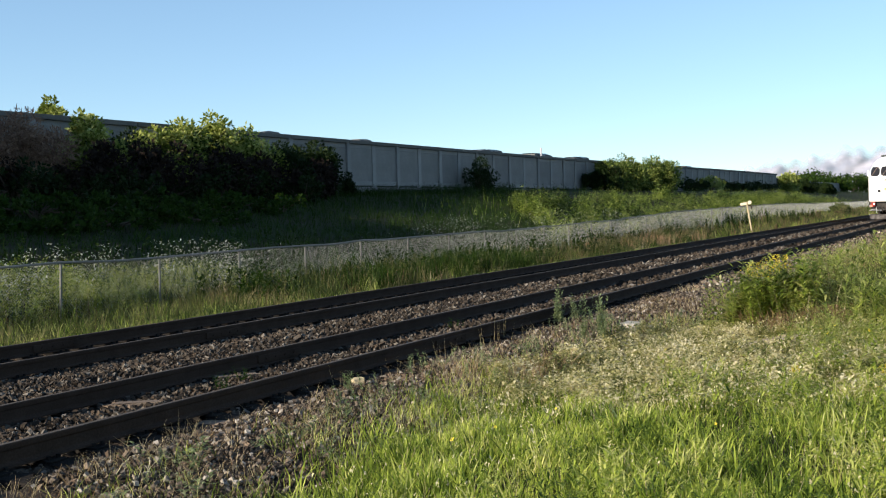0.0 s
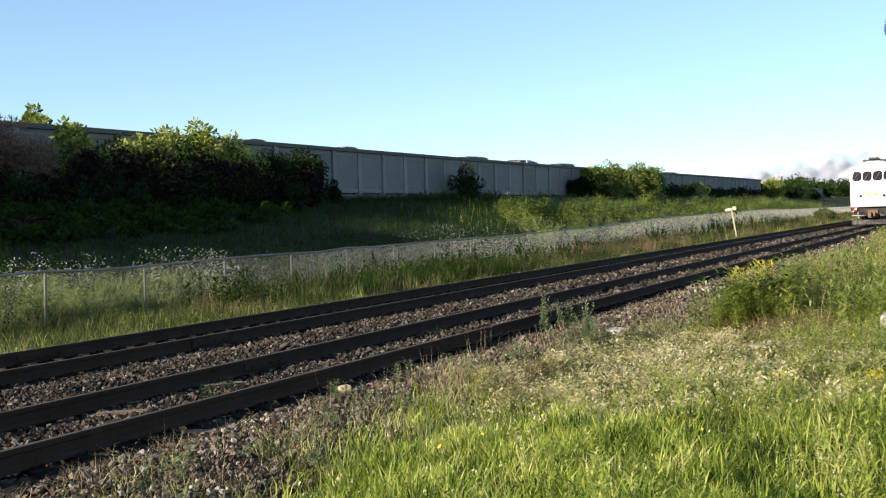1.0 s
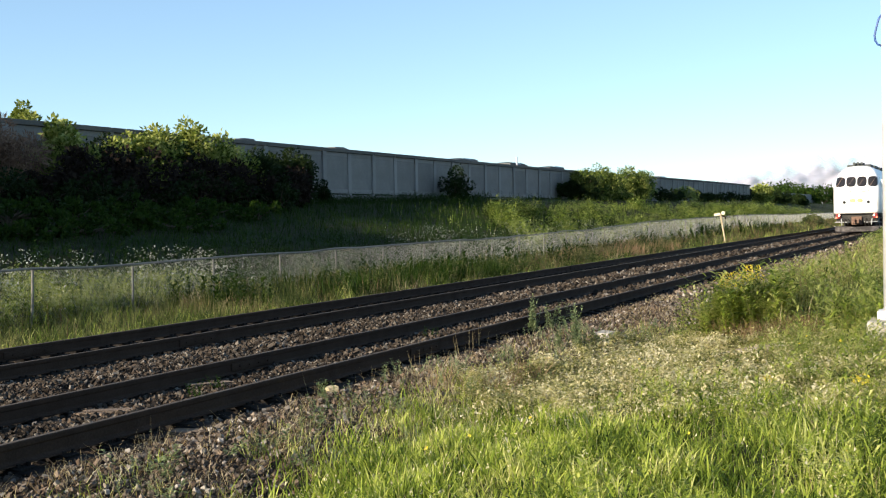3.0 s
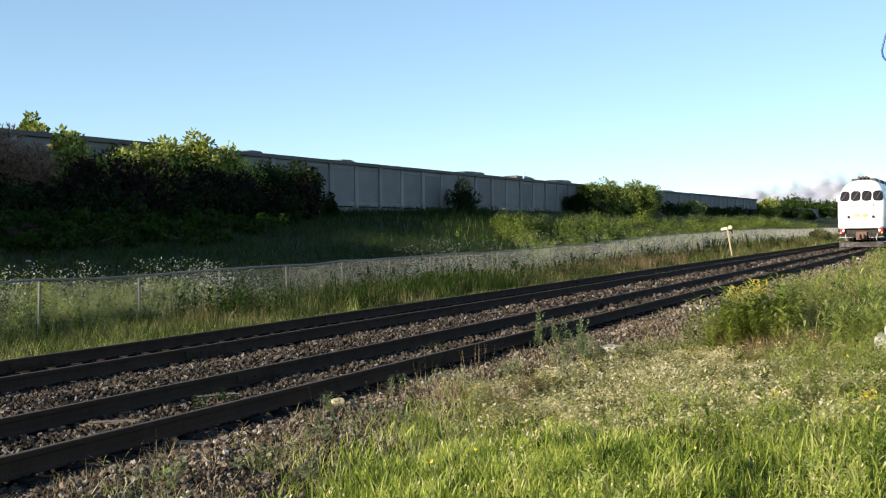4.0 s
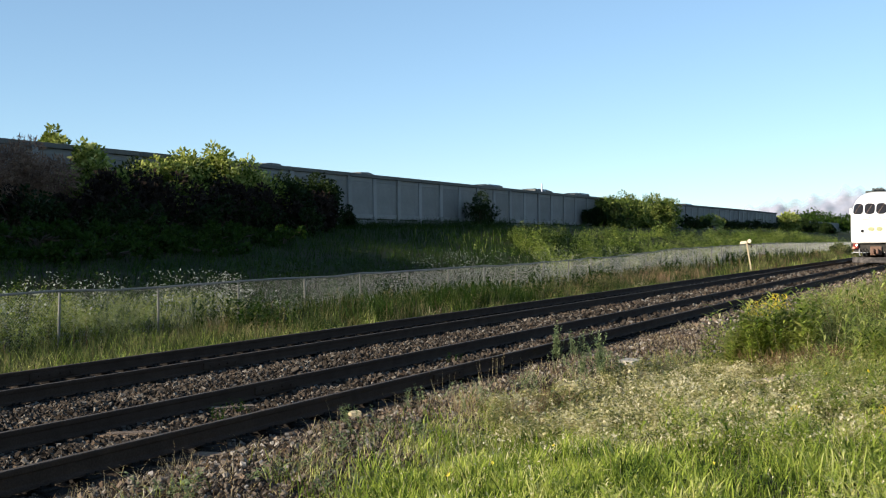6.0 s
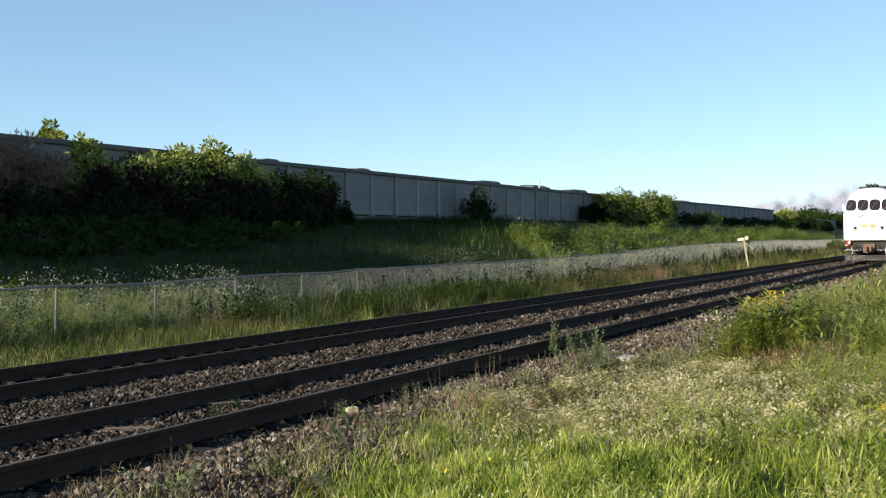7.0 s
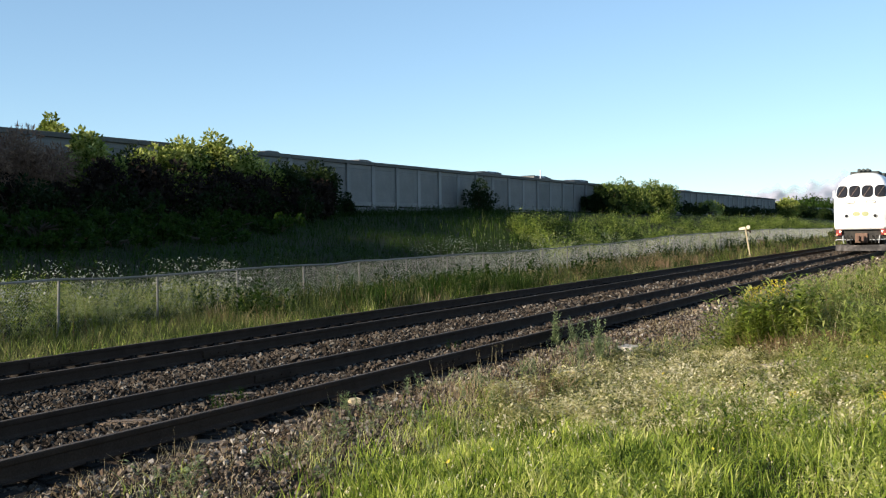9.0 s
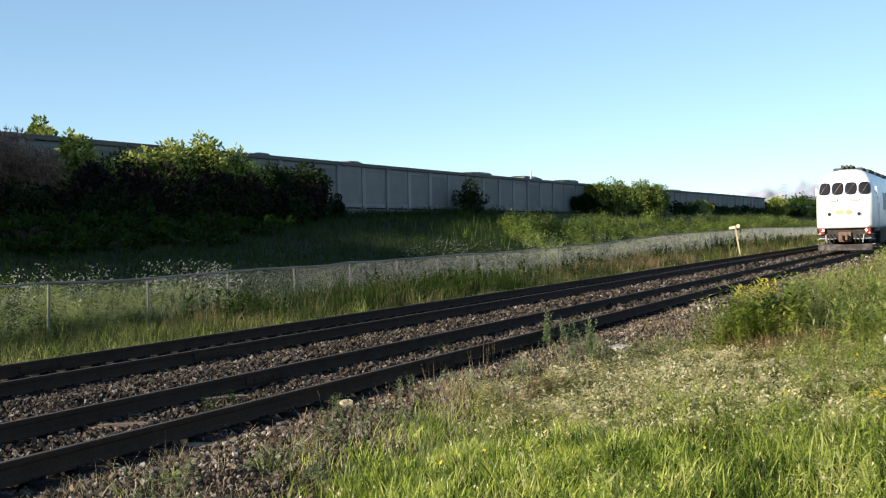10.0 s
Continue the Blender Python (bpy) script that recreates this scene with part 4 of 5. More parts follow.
    x, y, k = clumps(22, 4, -6.1, -4.6, 5.0, 9.0, 0.1)
    leafy = plants(x, y, 0.08, 0.2, CLOVER, 0.3)
    stuff("dry_grass", "straw-coloured dry grass and pale clover along the stone shoulder", "grass",
          [(dry, M_DRY), (green, M_GRASS), (fluff, M_CREAM), (tuft, M_DRY), (litter, M_SEED), (sage, M_SAGE), (fringe, M_GRASS), (mound, M_CLOVER), (russet, M_RUSSET), (pale, M_CLOVER), (leafy, M_SAGE)])


def weed(name, label, x, y, h, protos, n, leaf, bloom=None, seed=0, wide=0.12):
    """One standing weed: several stems from one root."""
    thing = tagged(new(name), label, "plant")
    z = max(float(ground_z(x, y)), float(ballast_z(x, y)) if -14.6 < x < -4.4 else -9.0)
    thing.location = (x, y, z)
    r = np.random.default_rng(seed + 50)
    at = np.stack([r.normal(0, wide, n), r.normal(0, wide, n), np.full(n, -0.02)], 1)
    hs = h * r.uniform(0.6, 1.0, n)
    chunks = []
    for k in range(n):
        v, f = protos[int(r.integers(len(protos)))]
        p, q = spread(v, f, at[k:k + 1], r.uniform(0, 6.28, 1), hs[k:k + 1], 0.14)
        chunks.append((p, q, 0))
    v, f, _ = gather(chunks)
    ob = np_mesh("foliage", v, f, [leaf])
    ob.parent = thing
    if bloom:
        m = n * 6
        px, py = r.normal(0, wide * 0.45, m), r.normal(0, wide * 0.45, m)
        arr = heads(px, py, h * r.uniform(0.82, 1.04, m), r.uniform(0.014, 0.03, m), UMBELS)
        v, f, _ = gather([(p, q, 0) for p, q in arr])
        ob = np_mesh("bloom", v, f, [bloom])
        tagged(ob, kind="stuff")
        ob.parent = thing
        tagged(ob, "clustered flower heads")
    return thing


def build_verge_weeds():
    # The tall stand beside the track: clumps of several kinds, uneven in height
    layers = []
    for n, per, protos, tone, lo, hi, y0, y1 in ((110, 12, LANCE, M_WEED, 0.5, 1.0, 13.5, 38), (50, 12, LANCE, M_GRASS, 0.4, 0.85, 13, 38), (170, 12, SEEDY, M_SEED, 0.6, 1.1, 16.5, 46),
                                                 (100, 12, SEEDY, M_RUSSET, 0.5, 1.0, 17.0, 46), (110, 10, LANCE, M_LEAF_SUNLIT, 0.4, 0.95, 13.5, 42), (110, 12, SEEDY, M_DRY, 0.6, 1.1, 16.5, 46), (70, 12, LANCE, M_WEED, 0.25, 0.5, 12.6, 24)):
        x, y, k = clumps(n, per, -4.6, 2.2, y0, y1, 0.2)
        edge = np.interp(y, [12, 13, 14.5, 15.5, 16.2, 18, 22, 30, 46], [-1.1, -1.6, -1.9, -2.5, -3.5, -4.0, -4.3, -4.6, -4.9])
        hollow = ((x + 2.35) / 0.75) ** 2 + ((y - 16.3) / 0.9) ** 2 < 1
        keep = (x > edge) & ~hollow
        x, y, k = x[keep], y[keep], k[keep]
        top = rng.uniform(lo, hi, n)[k] * np.interp(y, [12.5, 14, 16, 18], [0.55, 0.7, 0.9, 1.0])
        layers.append((plants(x, y, top * 0.6, top, protos, 0.2), tone))
    x3, y3 = area(1300, -4.8, 2.0, 14.5, 40)
    keep = (x3 > np.interp(y3, [13.5, 15, 16.5, 24, 40], [-1.8, -2.4, -3.8, -4.5, -4.9]))
    x3, y3 = x3[keep], y3[keep]
    layers.append((blades(len(x3), x3, y3, 0.3, 0.85, 0.014, 8, (0.05, 0.5), 0.2), M_DRY))
    # Straw at the feet of the stand
    x4, y4 = area(1500, -3.8, -1.7, 15.0, 16.4)
    keep = x4 > np.interp(y4, [15, 16.4], [-2.7, -3.8])
    x4, y4 = x4[keep], y4[keep]
    layers.append((blades(len(x4), x4, y4, 0.15, 0.45, 0.03, 8, (0.2, 0.9), 0.35), M_SEED))
    x6, y6, k6 = clumps(34, 12, -2.9, -1.3, 15.6, 19.5, 0.16)
    layers.append((plants(x6, y6, 0.55, 1.0, SEEDY, 0.16), M_REED))
    x5, y5 = area(1400, -4.9, 2.0, 46, 110)
    layers.append((plants(x5, y5, 0.6, 1.2, WEEDS, 0.15), M_WEED))
    stuff("tall_weeds", "dense stand of chest-high green and straw weeds beside the track", "weeds", layers)
    for k, (x, y, h) in enumerate(((-3.35, 16.5, 1.0), (-3.1, 16.7, 1.05), (-2.85, 17.0, 1.15), (-3.6, 16.9, 0.85), (-3.0, 16.2, 0.8))):
        weed("flowering_weed", "bushy green weed topped with yellow flowers" if k in (0, 1) else "bushy green weed in the tall stand by the track", x, y, h, BUSHLANCE, 46, (M_WEED, M_GRASS, M_WEED)[k % 3], M_YELLOW if k in (0, 1) else None, k, 0.25)
    for k, (x, y, h, n) in enumerate(((-1.45, 14.9, 0.8, 30), (-1.1, 14.6, 0.75, 30), (-1.0, 15.4, 0.9, 30), (-1.6, 15.9, 0.8, 22), (-0.6, 14.3, 0.75, 30), (-1.8, 13.4, 0.42, 20), (-1.5, 13.5, 0.46, 22), (-2.1, 12.9, 0.4, 24), (-1.7, 12.6, 0.42, 24), (-1.35, 12.2, 0.45, 24), (-1.0, 12.0, 0.42, 24), (-2.0, 13.9, 0.5, 26), (-0.9, 12.9, 0.5, 26), (-0.6, 11.6, 0.42, 24),
                                      (-1.2, 13.2, 0.5, 22), (-2.3, 18.2, 0.95, 26), (-1.5, 18.4, 1.0, 26), (-0.8, 16.9, 1.0, 26), (-3.6, 18.6, 1.0, 26), (-2.9, 20.0, 1.1, 26), (-3.8, 21.5, 1.0, 26))):
        weed("weed_bush", "low fresh green leafy weed at the edge of the stand" if h < 0.6 else "bushy green weed in the tall stand by the track", x, y, h, LANCE, n, (M_WEED, M_GRASS, M_WEED)[k % 3], None, 800 + k, 0.24)
    for k, (x, y, h, w_) in enumerate(((-6.75, 16.9, 0.6, 0.05), (-6.6, 17.4, 0.45, 0.05), (-5.55, 15.6, 0.66, 0.06), (-5.7, 15.2, 0.45, 0.05), (-5.3, 15.1, 0.4, 0.05))):
        weed("leafy_weed", "slim grey-green leafy weed growing out of the ballast", x, y, h * 1.15, SPIRE, 10, M_SAGE, None, 830 + k, w_)
    for k, (x, y, h) in enumerate(((-6.5, 11.9, 0.42), (-6.45, 12.3, 0.38), (-6.6, 10.2, 0.34), (-6.4, 10.7, 0.3), (-6.6, 13.6, 0.42), (-6.7, 14.3, 0.48), (-6.75, 14.9, 0.45), (-6.6, 7.4, 0.3))):
        weed("dry_seed_stalk", "dry brown seed stalks standing by the rail", x, y, h, SEEDY, 4, M_DRY, None, 40 + k, 0.09)
    for k, (x, y) in enumerate(((-0.85, 9.1), (-1.75, 10.2))):
        weed("flowering_weed", "low green weed with a small yellow flower cluster in the grass", x, y, 0.36 - 0.1 * k, LANCE, 9 - 4 * k, M_GRASS, M_YELLOW, 870 + k, 0.1 - 0.05 * k)
    for k, (x, y, h) in enumerate(((-7.75, 9.3, 0.24), (-7.9, 9.9, 0.2), (-8.0, 15.5, 0.2))):
        weed("small_weed", "small grey-green weed between the rails", x, y, h, WEEDS, 7, M_LEAF_SHADED, None, 60 + k, 0.06)


def clumps(n, per, x0, x1, y0, y1, spread_by):
    """Points in n tufts of about per each; also each point's tuft number."""
    cx, cy = area(n, x0, x1, y0, y1)
    k = np.repeat(np.arange(n), per)
    return cx[k] + rng.normal(0, spread_by, len(k)), cy[k] + rng.normal(0, spread_by, len(k)), k


def build_far_verge():
    layers = []
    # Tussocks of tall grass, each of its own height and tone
    for n, tone, lo, hi in ((700, M_REED, 0.55, 1.0), (300, M_LEAF_SHADED, 0.4, 0.85), (120, M_LEAF_SUNLIT, 0.4, 0.8), (26, M_DRY, 0.5, 0.9), (90, M_SEED, 0.5, 0.95)):
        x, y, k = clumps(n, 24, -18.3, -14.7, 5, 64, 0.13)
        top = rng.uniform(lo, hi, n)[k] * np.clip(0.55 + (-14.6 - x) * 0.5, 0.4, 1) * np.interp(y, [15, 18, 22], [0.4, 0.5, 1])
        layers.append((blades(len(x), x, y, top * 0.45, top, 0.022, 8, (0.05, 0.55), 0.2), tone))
    x, y = area(6500, -18.4, -14.0, 10, 23)
    some = rng.random(len(x)) < 0.3
    layers.append((blades(int(some.sum()), x[some], y[some], 0.2, 0.5, 0.03, 8, (0.1, 0.7), 0.3), M_LEAF_SUNLIT))
    layers.append((blades(int((~some).sum()), x[~some], y[~some], 0.2, 0.6, 0.03, 8, (0.1, 0.6), 0.25), M_REED))
    x, y = area(15000, -18.4, -13.9, 5, 62)
    low = blades(len(x), x, y, 0.1, 0.4, 0.028, 8, (0.2, 0.8), 0.3)
    layers.append((low, M_REED))
    x, y = area(7000, -15.0, -13.8, 5, 62)
    edge = blades(len(x), x, y, 0.1, 0.28, 0.035, 8, (0.2, 0.8), 0.3)
    layers.append((edge, M_LEAF_SUNLIT))
    for n, tone, lo, hi in ((520, M_REED, 0.55, 1.0), (240, M_LEAF_SUNLIT, 0.5, 0.9), (130, M_SEED, 0.6, 1.05)):
        x, y, k = clumps(n, 16, -18.1, -14.5, 64, 190, 0.25)
        top = rng.uniform(lo, hi, n)[k]
        layers.append((blades(len(x), x, y, top * 0.45, top, 0.045, 8, (0.05, 0.5), 0.18), tone))
    x, y, k = clumps(26, 60, -18.0, -15.6, 48, 62, 0.3)
    layers.append((blades(len(x), x, y, 0.5, 0.95, 0.025, 8, (0.05, 0.5), 0.18), M_RUSSET))
    x, y = area(1800, -18.2, -14.8, 6, 110)
    keep = rng.random(len(x)) < 0.12 + 0.6 * wave(x, y, 0.45, 2)
    layers.append((plants(x[keep], y[keep], 0.65, 1.05, SEEDY, 0.14), M_SEED))
    x, y = area(2600, -15.2, -13.7, 5, 70)
    layers.append((plants(x, y, 0.12, 0.28, CLOVER, 0.25), M_LEAF_SUNLIT))
    x, y, k = clumps(105, 9, -18.2, -15.8, 22, 70, 0.25)
    layers.append((plants(x, y, 0.4, 0.85, WEEDS, 0.2), M_REED))
    x, y, k = clumps(60, 8, -18.2, -16.2, 20, 110, 0.3)
    layers.append((plants(x, y, 0.6, 1.1, WEEDS, 0.2), M_LEAF_SHADED))
    x, y, k = clumps(85, 30, -18.0, -15.4, 25, 37, 0.16)
    layers.append((blades(len(x), x, y, 0.55, 1.1, 0.02, 8, (0.05, 0.4), 0.16), M_LEAF_SHADED))
    stuff("tall_grass", "tall green grass with brown seed heads between track and fence", "grass", layers)


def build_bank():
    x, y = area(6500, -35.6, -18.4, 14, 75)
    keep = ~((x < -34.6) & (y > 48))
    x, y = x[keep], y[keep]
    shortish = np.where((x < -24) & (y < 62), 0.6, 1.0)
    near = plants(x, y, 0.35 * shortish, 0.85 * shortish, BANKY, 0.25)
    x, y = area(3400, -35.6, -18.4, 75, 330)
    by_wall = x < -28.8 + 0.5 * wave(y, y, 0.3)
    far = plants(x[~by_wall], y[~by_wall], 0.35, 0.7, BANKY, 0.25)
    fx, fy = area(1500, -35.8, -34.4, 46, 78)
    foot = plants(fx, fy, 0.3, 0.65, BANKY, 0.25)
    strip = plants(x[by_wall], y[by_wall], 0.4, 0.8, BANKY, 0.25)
    # Lighter plants only past the shadow's edge; the sun is in their colour
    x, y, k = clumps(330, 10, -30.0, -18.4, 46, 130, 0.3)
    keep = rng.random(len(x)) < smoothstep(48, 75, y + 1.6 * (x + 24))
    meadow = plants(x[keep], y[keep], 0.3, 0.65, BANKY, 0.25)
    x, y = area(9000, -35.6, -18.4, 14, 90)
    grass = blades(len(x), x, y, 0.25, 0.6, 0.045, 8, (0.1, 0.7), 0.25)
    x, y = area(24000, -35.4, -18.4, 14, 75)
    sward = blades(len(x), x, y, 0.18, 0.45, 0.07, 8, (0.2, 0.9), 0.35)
    x, y = area(900, -30, -19, 52, 150)
    tops = plants(x, y, 0.7, 1.15, SEEDY, 0.2)
    # Domed clumps that stand apart, with shade between them; every second one coloured darker for it
    cx, cy = area(260, -28.5, -18.8, 45, 170)
    cy = np.maximum(cy, 56 - 1.7 * (cx + 23))
    reach = rng.uniform(0.5, 1.3, 260)
    k = np.repeat(np.arange(260), 34)
    a, d = rng.uniform(0, 6.28, len(k)), np.sqrt(rng.random(len(k)))
    x, y = cx[k] + d * reach[k] * np.cos(a), cy[k] + d * reach[k] * 1.3 * np.sin(a)
    top = rng.uniform(0.7, 1.7, 260)[k] * (1 - 0.7 * d * d)
    odd = k % 2 == 1
    sunny = plants(x[odd], y[odd], top[odd] * 0.8, top[odd], BANKY, 0.3)
    fresh = plants(x[~odd], y[~odd], top[~odd] * 0.8, top[~odd], BANKY, 0.3)
    # Bright weeds where sun falls behind the fence, coloured for that light
    x, y, k = clumps(300, 10, -21.2, -18.4, 13, 25, 0.28)
    lit = plants(x, y, 0.3 + 0.15 * smoothstep(23, 18, y), 0.5 + 0.35 * smoothstep(23, 17, y), HERB, 0.3)
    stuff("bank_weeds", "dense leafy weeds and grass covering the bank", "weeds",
          [(near, M_LEAF_SHADED), (strip, M_LEAF_SHADED), (foot, M_LEAF_SHADED), (far, M_LEAF_SHADED), (meadow, M_LEAF_SUNLIT), (sunny, M_LEAF_SUNLIT), (fresh, M_SHRUB_MID), (lit, M_GRASS), (grass, M_LEAF_SHADED), (sward, M_LEAF_SHADED), (tops, M_LEAF_SUNLIT)])
    x, y = area(9000, -21.6, -18.3, 20, 75)
    keep = rng.random(len(x)) < np.clip(1.3 * wave(x, y, 0.35, 1.2) + 0.5 * wave(x, y, 1.3) - 0.15, 0, 1) * np.interp(x, [-26, -23, -19], [0.05, 0.6, 1])
    x, y = x[keep], y[keep]
    bloom = heads(x, y, ground_z(x, y) + rng.uniform(0.4, 0.8, len(x)), rng.uniform(0.02, 0.045, len(x)), FLORETS)
    x, y, k = clumps(230, 18, -21.4, -18.5, 13, 26, 0.16)
    keep = rng.random(len(x)) < 0.45 + 0.9 * wave(x, y, 1.3, 0.4)
    x, y = x[keep], y[keep]
    bloom += heads(x, y, ground_z(x, y) + rng.uniform(0.3, 1.0, len(x)), rng.uniform(0.045, 0.09, len(x)), FLORETS)
    x, y = area(7500, -23.0, -18.5, 38, 66)
    keep = rng.random(len(x)) < 0.3 + 0.9 * wave(x, y, 0.8, 0.4)
    x, y = x[keep], y[keep]
    bloom += heads(x, y, ground_z(x, y) + rng.uniform(0.4, 1.05, len(x)), rng.uniform(0.035, 0.08, len(x)), FLORETS)
    stuff("white_wildflowers", "drifts of white wildflowers low on the bank", "flowers", [(bloom, M_PETAL)])


def shrub(name, label, x, y, top, wide, seed, leaf, count=2600, deep=None, leaf_size=0.13, base=None, tall=0.5, bare=False):
    """A shrub: stems that fork into limbs, and a crown of loose leaf clumps."""
    r = np.random.default_rng(seed)
    low = float(ground_z(x, y)) if base is None else base
    h = top - low
    thing = tagged(new(name), label, "shrub")
    thing.location = (x, y, low)
    deep = deep or wide
    clumps = []
    n = max(7, int(wide * 4.5))
    for k in range(n):
        a = r.uniform(0, 6.28)
        d = math.sqrt(r.random())
        cx, cy = d * deep * 0.36 * math.cos(a), d * wide * 0.42 * math.sin(a)
        cz = h * r.uniform(tall - 0.25, 0.84) * (1 - 0.25 * d)
        rad = r.uniform(0.26, 0.44) * min(wide, h) * 0.62
        clumps.append((cx, cy, min(cz, h - rad * 0.8), rad))
        j = Vector((cx * 0.25, cy * 0.25, h * 0.25))
        bm = bmesh.new()
        tube(bm, [(cx * 0.06, cy * 0.06, -0.1), j, (cx * 0.7, cy * 0.7, cz * 0.75), (cx, cy, cz + rad * 0.4)], [0.05, 0.04, 0.025, 0.008], 5)
        part("stem", bm, M_BARK, thing)
    clumps.append((0, wide * r.uniform(-0.15, 0.15), h - 0.3 * min(wide, h) * 0.5, 0.3 * min(wide, h) * 0.55))
    leafv = np.array([(0, 0, 0), (0.28, 0.45, 0.06), (-0.28, 0.45, 0.06), (0, 1, -0.05)])
    leaff = np.array([(0, 1, 2), (1, 3, 2)])
    if bare:
        leafv[:, 0] *= 0.3
    rad = np.array([c[3] for c in clumps])
    which = r.choice(len(clumps), count, p=rad ** 2 / (rad ** 2).sum())
    c = np.array(clumps)[which]
    d = r.normal(0, 1, (count, 3))
    d /= np.linalg.norm(d, axis=1)[:, None]
    rr = c[:, 3] * (0.55 + 0.5 * r.random(count) ** 0.6) * (1 + 0.25 * np.sin(5 * d[:, 0] + which) * np.sin(4 * d[:, 2] + 2 * which))
    at = c[:, :3] + d * rr[:, None]
    at[:, 2] = np.maximum(at[:, 2], 0.05)
    # Leaves stand any way up.
    out_v, out_f = [], []
    q = r.normal(0, 1, (count, 3)) * 0.8 + d
    q /= np.linalg.norm(q, axis=1)[:, None]
    w = np.cross(q, r.normal(0, 1, (count, 3)))
    w /= np.linalg.norm(w, axis=1)[:, None]
    u = np.cross(w, q)
    s = leaf_size * r.uniform(0.6, 1.5, count)
    pts = at[:, None] + s[:, None, None] * (leafv[None, :, 0:1] * w[:, None] + leafv[None, :, 1:2] * q[:, None] + leafv[None, :, 2:3] * u[:, None])
    f = (leaff[None] + (np.arange(count) * 4)[:, None, None]).reshape(-1, 3)
    ob = np_mesh("crown", pts.reshape(-1, 3), f, [leaf])
    ob.parent = thing
    return thing


def build_shrubs():
    k = 100
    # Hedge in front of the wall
    # Sunlit and shaded parts of the hedge are given as light and dark shrubs
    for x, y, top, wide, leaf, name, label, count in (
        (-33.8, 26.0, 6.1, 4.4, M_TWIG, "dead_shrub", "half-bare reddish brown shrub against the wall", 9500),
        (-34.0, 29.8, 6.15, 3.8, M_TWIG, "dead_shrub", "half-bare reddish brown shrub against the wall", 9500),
        (-34.2, 32.8, 6.2, 3.0, M_SHRUB_SUNLIT, "shrub", "yellow-green shrub with a sunlit crown", 2800),
        (-33.8, 34.6, 5.6, 3.6, M_SHRUB_SHADED, "shrub", "green shrub by the wall, its leaf colour darkened for shade", 2600),
        (-34.0, 36.6, 5.8, 3.4, M_SHRUB_SUNLIT, "shrub", "yellow-green shrub with a sunlit crown", 2800),
        (-34.2, 38.3, 6.25, 3.2, M_SHRUB_SUNLIT, "shrub", "yellow-green shrub with a sunlit crown", 2800),
        (-34.0, 39.8, 5.9, 3.2, M_SHRUB_SHADED, "shrub", "green shrub by the wall, its leaf colour darkened for shade", 2600),
        (-34.2, 41.5, 6.75, 3.0, M_SHRUB_SUNLIT, "shrub", "tall yellow-green shrub rising above the wall", 3000),
        (-33.9, 43.8, 6.15, 3.6, M_SHRUB_SUNLIT, "shrub", "yellow-green shrub with a sunlit crown", 3000),
        (-33.6, 45.6, 5.6, 3.6, M_SHRUB_SHADED, "shrub", "green shrub by the wall, its leaf colour darkened for shade", 2600),
        (-33.9, 47.3, 5.4, 3.0, M_SHRUB_SHADED, "shrub", "green shrub by the wall, its leaf colour darkened for shade", 3200),
        (-34.0, 49.3, 5.75, 2.7, M_SHRUB_SHADED, "shrub", "green shrub by the wall, its leaf colour darkened for shade", 3200),
        (-34.6, 71.7, 5.6, 2.6, M_SHRUB_SHADED, "shrub", "lone dark green shrub against the wall", 2400),
        (-34.2, 97.5, 5.8, 3.6, M_SHRUB_SHADED, "shrub", "dark green shrub against the wall", 2600),
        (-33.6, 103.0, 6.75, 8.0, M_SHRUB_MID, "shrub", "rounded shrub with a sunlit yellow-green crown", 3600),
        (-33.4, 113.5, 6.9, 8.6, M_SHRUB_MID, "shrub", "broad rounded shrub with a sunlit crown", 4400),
        (-34.6, 129.3, 4.9, 3.4, M_SHRUB_SHADED, "shrub", "low dark shrub at the foot of the wall", 1500),
        (-34.6, 142.0, 5.3, 3.4, M_SHRUB_SUNLIT, "shrub", "low dark shrub at the foot of the wall", 1500),
        (-34.2, 155.0, 4.6, 5.0, M_SHRUB_SHADED, "shrub", "low dark shrub at the foot of the wall", 1500),
        (-34.6, 53.6, 4.1, 1.2, M_SHRUB_SHADED, "shrub", "small dark shrub at the foot of the wall", 700),
        (-35.0, 200.0, 6.6, 8.0, M_SHRUB_SUNLIT, "shrub", "dense sunlit shrub past the end of the wall", 4200),
        (-33.5, 211.0, 5.7, 9.0, M_SHRUB_SHADED, "shrub", "dense sunlit shrub past the end of the wall", 4200),
        (-32.0, 224.0, 4.9, 11.0, M_SHRUB_SHADED, "shrub", "dense sunlit shrub past the end of the wall", 4200),
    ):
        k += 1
        shrub(name, label, x, y, top, wide, k, leaf, int(count * (2.4 if y < 60 and leaf is not M_TWIG else 2.6 if 90 < y < 120 else 1.25)), deep=min(wide, 3.2) if y < 90 else 4.6, leaf_size=(0.2 if leaf is M_TWIG else 0.19 if leaf is M_SHRUB_SUNLIT else 0.145) if y < 80 else (0.2 if y < 180 else 0.34), bare=(leaf is M_TWIG))
    # Brambles spilling down the bank, thinning out along it; their dark colour stands for its shade
    r = random.Random(21)
    for row, (x0, rise, y1) in enumerate(((-31.9, 1.5, 46), (-29.6, 0.9, 41), (-27.2, 0.65, 35))):
        y = 17.0 + row
        while y < y1:
            wide = r.uniform(3.0, 4.6)
            x = x0 + r.uniform(-0.7, 0.7)
            low = float(ground_z(x, y))
            k += 1
